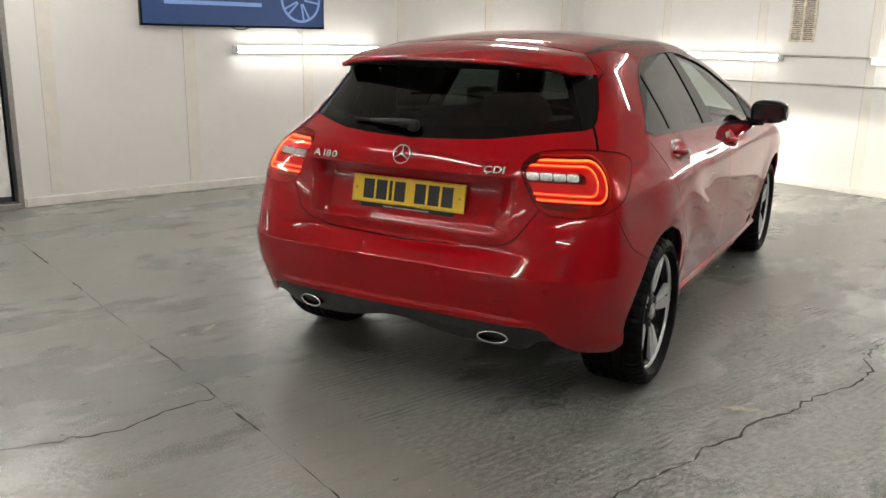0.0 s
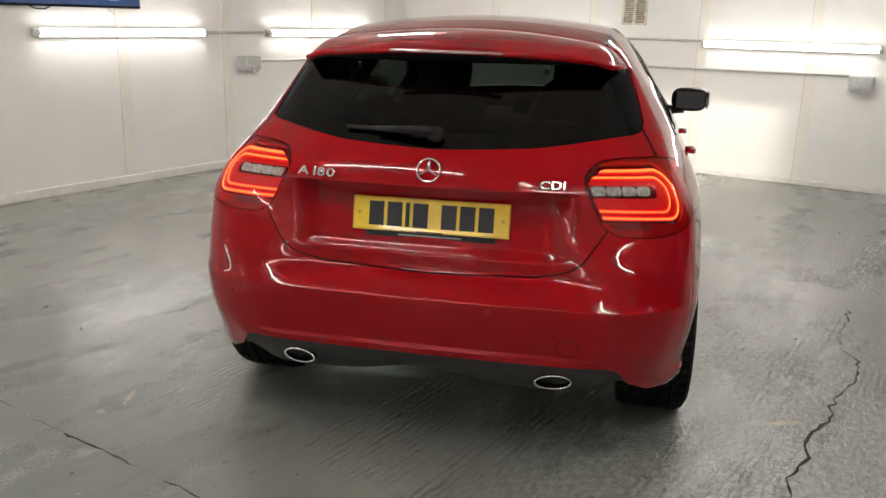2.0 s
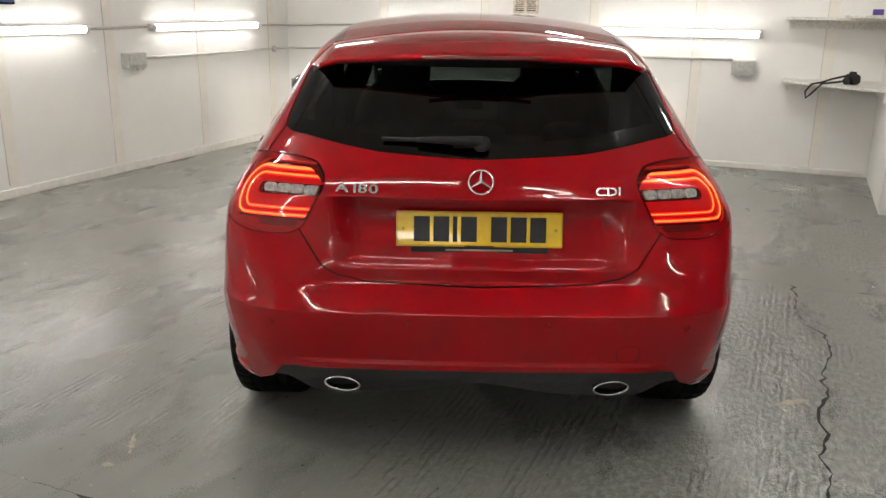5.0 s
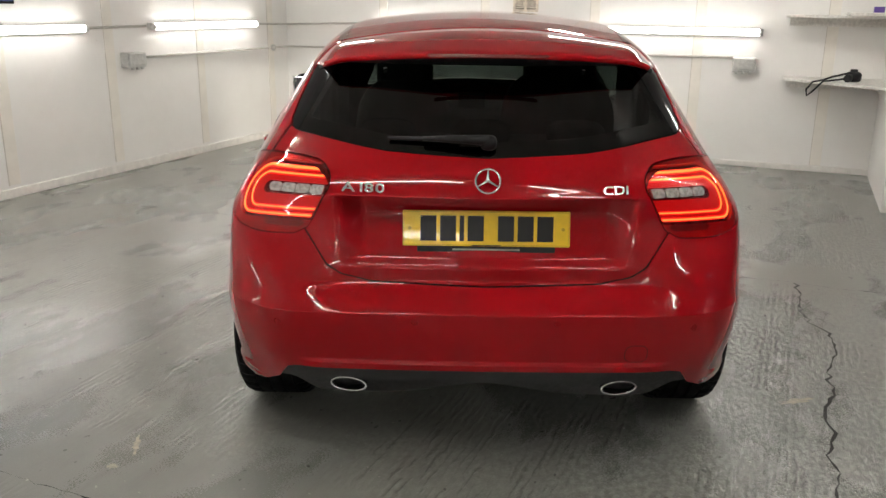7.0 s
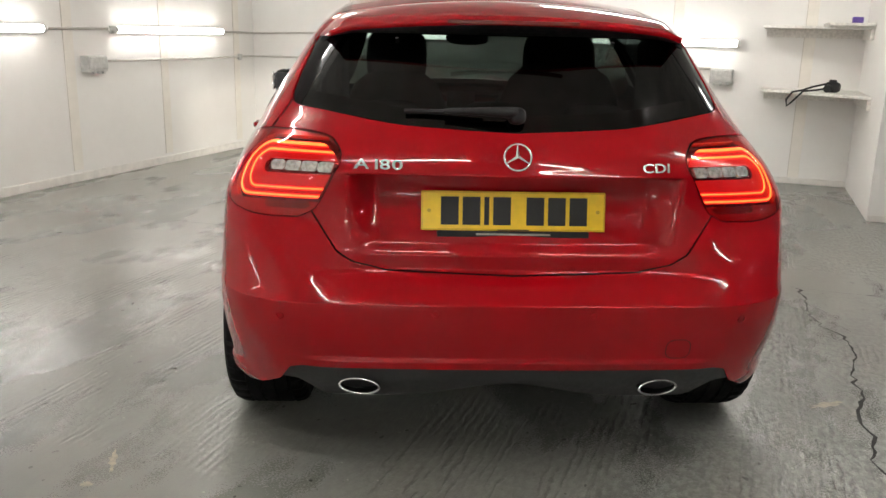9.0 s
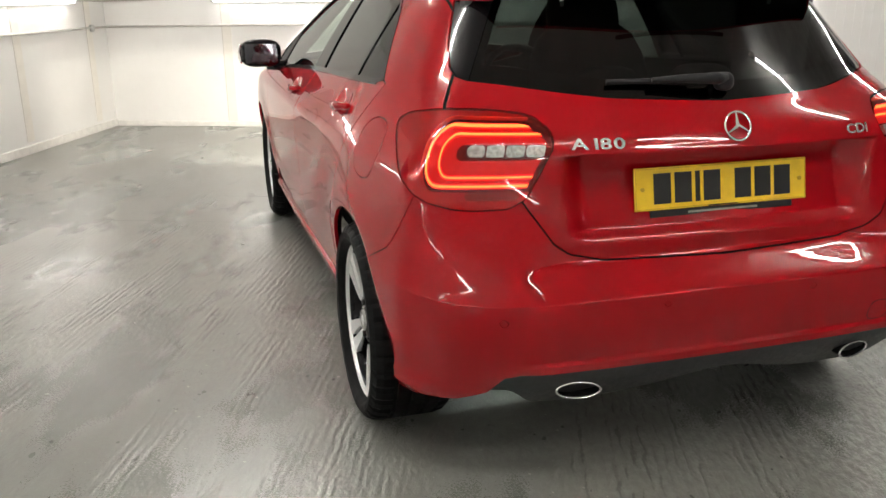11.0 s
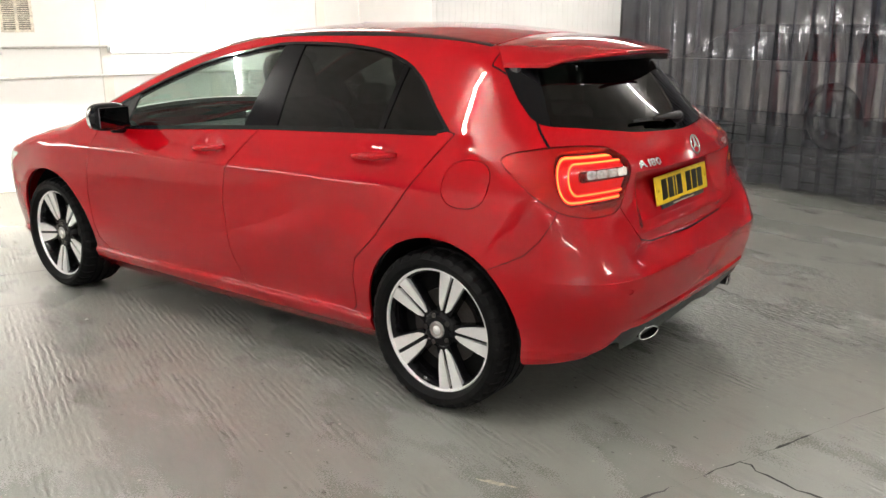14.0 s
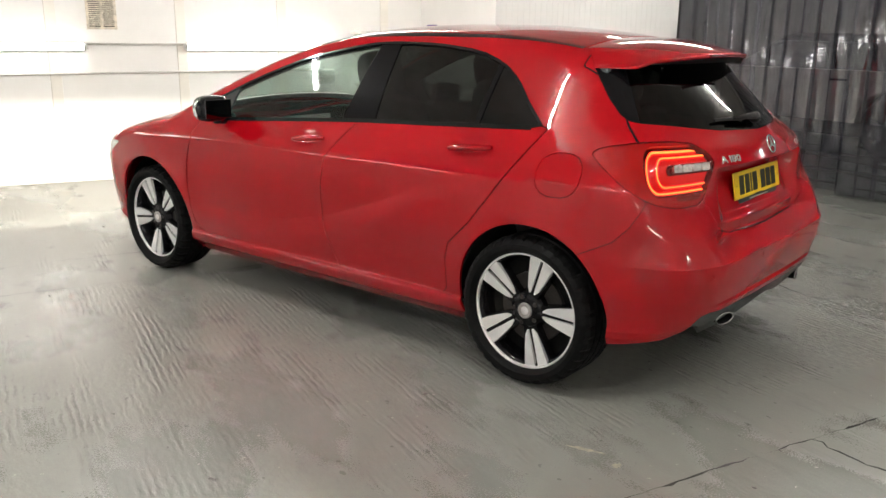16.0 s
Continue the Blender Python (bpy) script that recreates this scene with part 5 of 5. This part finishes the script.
def wheel(x_out, y, first, side):
    """One wheel: the dark barrel, its tyre, lip, spokes, cap, bolts and brake."""
    m = Matrix.Translation((side * (x_out - 0.120), y, WHEEL_R)) @ (Matrix() if side > 0 else Matrix.Rotation(math.pi, 4, "Z"))
    hub = part("wheel", lathe([(-0.10, 0.236), (-0.095, 0.225), (0.02, 0.212), (0.085, 0.222), (0.100, 0.232), (0.104, 0.240)], 96), M_GLOSS, car, "black alloy wheel with machined twin spokes", True)
    hub.matrix_local = m
    part("tyre", tyre_bm(), M_RUBBER, hub, "black rubber tyre")
    part("rim_lip", lathe([(0.098, 0.2345), (0.109, 0.2360), (0.113, 0.2385), (0.113, 0.2440), (0.107, 0.2465), (0.098, 0.2465)], 96), M_ALLOY, hub, "bright machined rim edge", True)
    back = bmesh.new()
    ring = [back.verts.new((0.025, 0.215 * math.cos(t), 0.215 * math.sin(t))) for t in np.linspace(0, 2 * math.pi, 48, endpoint=False)]
    back.faces.new(ring)
    part("brake_shield", back, M_LINER, hub)
    part("brake_disc", lathe([(0.026, 0.01), (0.046, 0.01), (0.046, 0.150), (0.026, 0.150)], 48), M_DISC, hub)
    part("hub_dome", lathe([(0.05, 0.085), (0.092, 0.072), (0.098, 0.05), (0.098, 0.001)], 32), M_GLOSS, hub, "", True)
    cap = part("centre_cap", lathe([(0.096, 0.034), (0.104, 0.033), (0.106, 0.029), (0.1035, 0.026), (0.1035, 0.001)], 32), M_STEEL, hub, "silver centre cap", True)
    part("cap_disc", lathe([(0.1036, 0.018), (0.1052, 0.017), (0.1056, 0.001)], 24), M_ALLOY, cap, "pale disc in the cap", True)
    for k in range(5):
        ang = radians(first + 72 * k)
        d = Vector((0, -math.cos(ang), math.sin(ang))) if side < 0 else Vector((0, math.cos(ang), math.sin(ang)))
        d = (m.to_3x3().inverted() @ d)
        tdir = Vector((1, 0, 0)).cross(d)
        arm = bmesh.new()
        for s in (-1, 1):
            face = [(0.2395, 0.0075), (0.2335, 0.058), (0.150, 0.041), (0.102, 0.028), (0.080, 0.013), (0.083, 0.0075)]
            low = [arm.verts.new(d * r + tdir * (s * t * 1.05) + Vector((0.070, 0, 0))) for r, t in face]
            top = [arm.verts.new(d * (r * 0.998) + tdir * (s * t) + Vector((0.1045 - 0.010 * (0.237 - r) / 0.14, 0, 0))) for r, t in face]
            arm.faces.new(top)
            for i in range(6):
                arm.faces.new((low[i], low[(i + 1) % 6], top[(i + 1) % 6], top[i]))
        part("spoke", arm, M_ALLOY, hub, "machined twin spoke")
        web = bmesh.new()
        rim = [(0.228, -0.068), (0.228, 0.068), (0.10, 0.038), (0.05, 0.030), (0.05, -0.030), (0.10, -0.038)]
        lo = [web.verts.new(d * r + tdir * t + Vector((0.050, 0, 0))) for r, t in rim]
        hi = [web.verts.new(d * r + tdir * (t * 0.98) + Vector((0.088, 0, 0))) for r, t in rim]
        web.faces.new(hi)
        for i in range(6):
            web.faces.new((lo[i], lo[(i + 1) % 6], hi[(i + 1) % 6], hi[i]))
        part("spoke_web", web, M_GLOSS, hub)
        ba = radians(36)
        bolt_at = (d * math.cos(ba) + tdir * math.sin(ba)) * 0.056
        part("bolt", tube([bolt_at + Vector((0.080, 0, 0)), bolt_at + Vector((0.101, 0, 0))], 0.010, 6), M_DISC, hub)
    # the arch liner
    r = 0.372
    arc = bmesh.new()
    prev = None
    for t in np.linspace(radians(-4), radians(184), 33):
        c = (y - 0.015 + r * math.cos(t), 0.33 + r * math.sin(t))
        row = [arc.verts.new((side * xx, *c)) for xx in (0.56, 0.83)] + [arc.verts.new((side * 0.56, y, 0.33))]
        if prev:
            arc.faces.new((prev[0], prev[1], row[1], row[0]))
            arc.faces.new((prev[0], row[0], row[2]))
        prev = row
    bmesh.ops.remove_doubles(arc, verts=arc.verts, dist=0.0005)
    part("arch_liner", arc, M_LINER, car, "", True)
    return hub


wheel(0.876, REAR_Y, 71, -1)
wheel(0.880, FRONT_Y, 43, -1)
wheel(0.876, REAR_Y, 75, 1)
wheel(0.880, FRONT_Y, 20, 1)


# ---- door handles and mirrors
M_DIM = plain("dimmed_mirror", (0.10, 0.10, 0.11), 0.03, metal=1.0, vary=0.02)


def handle(cy, cz, s):
    x = float(side_x(np.array([cy + 0.12]), np.array([cz]))[0])
    bm = bmesh.new()
    n = 15
    rows = []
    for i in range(n):
        t = i / (n - 1)
        yy = cy + 0.115 - 0.23 * t
        out = 0.004 + 0.027 * math.sin(math.pi * min(1, max(0, t * 1.04 - 0.02))) ** 0.55
        zz = cz + 0.020 * (t - 0.5) + 0.004
        h = 0.0085 + 0.0065 * math.sin(math.pi * t)
        rows.append([bm.verts.new((s * (x - 0.006 + out + dx), yy, zz + dz * h)) for dx, dz in ((0, -1), (0.006, -0.75), (0.009, 0), (0.006, 0.75), (0, 1), (-0.008, 0.6), (-0.008, -0.6))])
    for a, b in zip(rows, rows[1:]):
        for j in range(7):
            bm.faces.new((a[j], a[(j + 1) % 7], b[(j + 1) % 7], b[j]))
    bm.faces.new(rows[0])
    bm.faces.new(rows[-1][::-1])
    return bm


for s, k in ((1, 0), (-1, 1)):
    for doors, (cy, cz) in ((rear_doors, HANDLES[0]), (front_doors, HANDLES[1])):
        part("door_handle", handle(cy, cz, s), M_RED, doors[k], "", True)


for s, mx in ((1, 0.955), (-1, 0.960)):
    m = Matrix.Translation((s * mx, 1.92, 1.028)) @ Matrix.Rotation(radians(-8 * s), 4, "Z")
    mir = part("door_mirror", blob(0.100, 0.058, 0.068, 3.2, m @ Matrix.Shear("XZ", 4, (0.05 * s, 0.0))), M_GLOSS, front_doors[0 if s > 0 else 1], "gloss black door mirror", True)
    part("mirror_glass", box((s * mx - 0.080, 1.858, 0.980), (s * mx + 0.080, 1.864, 1.077), bevel=0.003), M_DIM, mir)
    edge = [m @ Vector((s * 0.101, yy, zz)) for yy, zz in ((-0.010, 0.048), (0.006, 0.030), (0.012, 0.0), (0.008, -0.030), (-0.004, -0.048))]
    part("indicator", tube(edge, [0.004, 0.009, 0.011, 0.009, 0.004], 8), M_CHROME, mir, "silver strip at the mirror's outer edge", True)
    part("mirror_arm", tube([(s * 0.80, 1.96, 0.965), (s * 0.86, 1.95, 0.962), (s * 0.93, 1.935, 0.968)], [0.030, 0.026, 0.024], 12), M_GLOSS, mir, "", True)

# ---- plate, badges, wiper, exhausts
M_YELLOW = plain("yellow_plate", (0.86, 0.56, 0.015), 0.35, coat=0.5, vary=0.04)
M_INK = plain("plate_black", (0.012, 0.012, 0.012), 0.4)
M_YELLOW_EDGE = plain("yellow_plate_edge", (0.55, 0.33, 0.01), 0.4)
tilt = Matrix.Translation((0, -0.622, 0.8235)) @ Matrix.Rotation(radians(-10.5), 4, "X")
plate = part("number_plate", box((-0.26, -0.003, -0.0555), (0.26, 0.003, 0.0555), tilt, 0.0025), M_YELLOW, car, "yellow number plate with dark bars")
part("plate_backing", box((-0.215, -0.0016, -0.0735), (0.215, 0.012, -0.0562), tilt, 0.0012), M_BLACK, plate)
edge = bmesh.new()
for lo, hi in (((-0.257, -0.0037, 0.0505), (0.257, -0.0031, 0.0520)), ((-0.257, -0.0037, -0.0520), (0.257, -0.0031, -0.0505)),
               ((-0.257, -0.0037, -0.0505), (-0.2555, -0.0031, 0.0505)), ((0.2555, -0.0037, -0.0505), (0.257, -0.0031, 0.0505))):
    add_box(edge, lo, hi, tilt)
part("plate_border", edge, M_YELLOW_EDGE, plate)
bx = -0.205
for k, wdt in enumerate((0.050, 0.050, 0.014, 0.050, 0.050, 0.050, 0.050)):
    if k == 4:
        bx += 0.033
    part("bar", box((bx, -0.0040, -0.0395), (bx + wdt, -0.0030, 0.0395), tilt), M_INK, plate)
    bx += wdt + 0.011
for x in (-0.238, 0.238):
    part("screw_cap", tube([tilt @ Vector((x, -0.006, 0)), tilt @ Vector((x, 0, 0))], 0.0055, 12), M_YELLOW_EDGE, plate)
M_GREYINK = plain("grey_print", (0.35, 0.33, 0.28), 0.5)
part("bar", box((-0.105, -0.0026, -0.068), (0.105, -0.0014, -0.063), tilt), M_GREYINK, plate)
part("bar", box((-0.045, -0.0038, -0.0545), (0.045, -0.0030, -0.0515), tilt), M_INK, plate)


def tail_at(x, z):
    return float(rear_y(np.array([abs(x)]), np.array([z]))[0])


M_LETTER = plain("satin_chrome", (0.80, 0.80, 0.80), 0.22, metal=0.85, vary=0.02)


def lettering(text, x0, x1, z, h, name):
    """Raised letters on the tail, each a part of its own, in one row from x0 to x1."""
    shapes = []
    at = 0.0
    for ch in text:
        if ch == " ":
            at += 0.16
            continue
        cu = bpy.data.curves.new(name, "FONT")
        cu.body, cu.size, cu.extrude, cu.bevel_depth, cu.resolution_u = ch, 1.0, 0.09, 0.016, 6
        ob = bpy.data.objects.new(name, cu)
        me = bpy.data.meshes.new_from_object(ob)
        bpy.data.objects.remove(ob)
        co = np.empty(len(me.vertices) * 3)
        me.vertices.foreach_get("co", co)
        co = co.reshape(-1, 3)
        wide = np.ptp(co[:, 0])
        co[:, 0] += at - co[:, 0].min()
        at += wide * 1.0 + 0.10
        shapes.append((me, co))
    for me, co in shapes:
        x = x0 + co[:, 0] / (at - 0.10) * (x1 - x0)
        zz = z + (co[:, 1] - co[:, 1].min()) / np.ptp(co[:, 1]) * h - h / 2
        out = rear_y(np.abs(x), np.full(len(co), z)) + 0.45 * (zz - z) - 0.004 - co[:, 2] * 0.018
        me.vertices.foreach_set("co", np.stack((x, out, zz), -1).ravel())
        me.materials.clear()
        me.materials.append(M_LETTER)
        me.update()
        part(name, me, M_LETTER, car, "raised chrome letter")


lettering("A 180", -0.447, -0.313, 0.955, 0.026, "model_letter")
lettering("CDI", 0.350, 0.428, 0.955, 0.024, "engine_letter")
bt = Matrix.Translation((0, tail_at(0, 0.982) - 0.008, 0.982)) @ Matrix.Rotation(radians(-22), 4, "X")
badge = part("round_badge", tube([bt @ Vector((0.037 * math.cos(t), 0, 0.037 * math.sin(t))) for t in np.linspace(0, 2 * math.pi, 40, endpoint=False)], 0.0032, 8, True), M_CHROME, car, "plain chrome ring badge", True)
for k in range(3):
    t = math.pi / 2 + k * 2 * math.pi / 3
    part("badge_bar", tube([bt @ Vector((0, -0.001, 0)), bt @ Vector((0.037 * math.cos(t), 0, 0.037 * math.sin(t)))], [0.0060, 0.0016], 4), M_CHROME, badge)

wip = part("wiper_arm", tube([(0.0, -0.590, 1.094), (-0.03, -0.597, 1.096), (-0.10, -0.590, 1.097), (-0.20, -0.574, 1.095)], [0.017, 0.016, 0.012, 0.007], 10), M_BLACK, car, "black rear wiper", True)
part("wiper_blade", tube([(-0.09, -0.575, 1.087), (-0.20, -0.560, 1.091), (-0.31, -0.538, 1.091)], [0.006, 0.008, 0.006], 6), M_BLACK, wip)
part("pivot_cover", blob(0.026, 0.022, 0.024, 2.6, Matrix.Translation((0.002, -0.585, 1.086)), 16, 10), M_BLACK, wip, "", True)
for s in (1, -1):
    c = Vector((s * 0.430, -0.700, 0.326))
    turn = Matrix.Translation(c) @ Matrix.Rotation(radians(12 * s), 4, "Z")
    outer = [turn @ Vector((0.058 * math.cos(t), 0, 0.0225 * math.sin(t))) for t in np.linspace(0, 2 * math.pi, 40, endpoint=False)]
    ex = part("exhaust_tip", tube(outer, 0.0036, 8, True), M_CHROME, car, "oval chrome exhaust tip", True)
    sl = bmesh.new()
    rings = [[sl.verts.new(turn @ Vector((0.056 * math.cos(t) * k, d, 0.0210 * math.sin(t) * k))) for t in np.linspace(0, 2 * math.pi, 40, endpoint=False)] for d, k in ((0.0, 1.0), (0.03, 0.95), (0.031, 0.55))]
    for a, b in zip(rings, rings[1:]):
        for j in range(40):
            sl.faces.new((a[j], a[(j + 1) % 40], b[(j + 1) % 40], b[j]))
    sl.faces.new(rings[-1])
    part("exhaust_sleeve", sl, M_LINER, ex, "", True)

# ---- nose: lamps and grille
for s in (1, -1):
    hl = panel("headlamp", cut(SIDE, (lambda p: poly_sd(p[:, 1], p[:, 2], [(3.0, 0.76), (3.25, 0.62), (3.6, 0.60), (3.6, 0.70), (3.3, 0.775)]), 1, 0.0), (lambda p: 0.30 - np.abs(p[:, 0]), 1, 0.0)),
               M_CLEAR, "clear lit headlamp", sides=(s,), sink=-0.002, flange=0.01)
    # unseen plates added before the nose, which trim the beams above and below
    part("lower_shade", box((s * 0.50 - 0.08, 3.38, 0.618), (s * 0.50 + 0.08, 3.545, 0.626)), M_BLACK, hl[0])
    part("beam_shade", box((s * 0.50 - 0.12, 3.46, 0.6665), (s * 0.50 + 0.12, 3.565, 0.6735)), M_BLACK, hl[0])
panel("grille", cut(SIDE, (lambda p: np.where(p[:, 1] > 3.0, box_sd(np.abs(p[:, 0]), p[:, 2], -0.3, 0.27, 0.46, 0.68, 0.04), 1.0), 1, 0.0)), M_BLACK, "black front grille", join=True, sink=-0.003, flange=0.006)

# ---- inside
M_DASH = plain("dark_dashboard", (0.045, 0.045, 0.047), 0.6, grain=0.2, scale=200)


def front_seat(x, y, wide=1.0):
    lean = Matrix.Translation((x, y, 0.42)) @ Matrix.Rotation(radians(-16), 4, "X")
    seat = part("front_seat", blob(0.25 * wide, 0.075, 0.40 * wide, 3.5, lean @ Matrix.Translation((0, 0, 0.33))), M_CLOTH, car, "dark cloth front seat", True)
    part("headrest", blob(0.145 * wide, 0.055, 0.145, 3.6, lean @ Matrix.Translation((0, 0.01, 0.80))), M_CLOTH, seat, "", True)
    part("cushion", blob(0.25, 0.26, 0.10, 3.5, Matrix.Translation((x, y + 0.23, 0.40))), M_CLOTH, seat, "", True)


front_seat(0.40, 0.84, 1.16)
front_seat(-0.36, 1.02)
bench = part("rear_bench", blob(0.62, 0.10, 0.34, 5, Matrix.Translation((0, 0.16, 0.66)) @ Matrix.Rotation(radians(-18), 4, "X")), M_CLOTH, car, "dark rear bench", True)
for x in (-0.36, 0.0, 0.36):
    part("headrest", blob(0.11, 0.05, 0.055, 3.0, Matrix.Translation((x, 0.06, 1.02))), M_CLOTH, bench, "", True)
part("parcel_shelf", box((-0.55, -0.36, 0.930), (0.55, 0.06, 0.950), bevel=0.008), M_LINER, car)
part("dashboard", blob(0.70, 0.26, 0.20, 5, Matrix.Translation((0, 2.22, 0.70))), M_DASH, car, "", True)
part("screen", box((-0.08, 1.955, 0.895), (0.08, 1.970, 0.985), bevel=0.005), M_GLOSS, car, "dark dashboard screen")
part("steering_wheel", tube([Vector((0.36, 1.72, 0.87)) + Matrix.Rotation(radians(-25), 3, "X") @ Vector((0.185 * math.cos(t), 0, 0.185 * math.sin(t))) for t in np.linspace(0, 2 * math.pi, 36, endpoint=False)], 0.016, 8, True), M_BLACK, car, "", True)
part("cabin_mirror", blob(0.11, 0.025, 0.035, 3, Matrix.Translation((0.0, 1.56, 1.285))), M_BLACK, car, "", True)
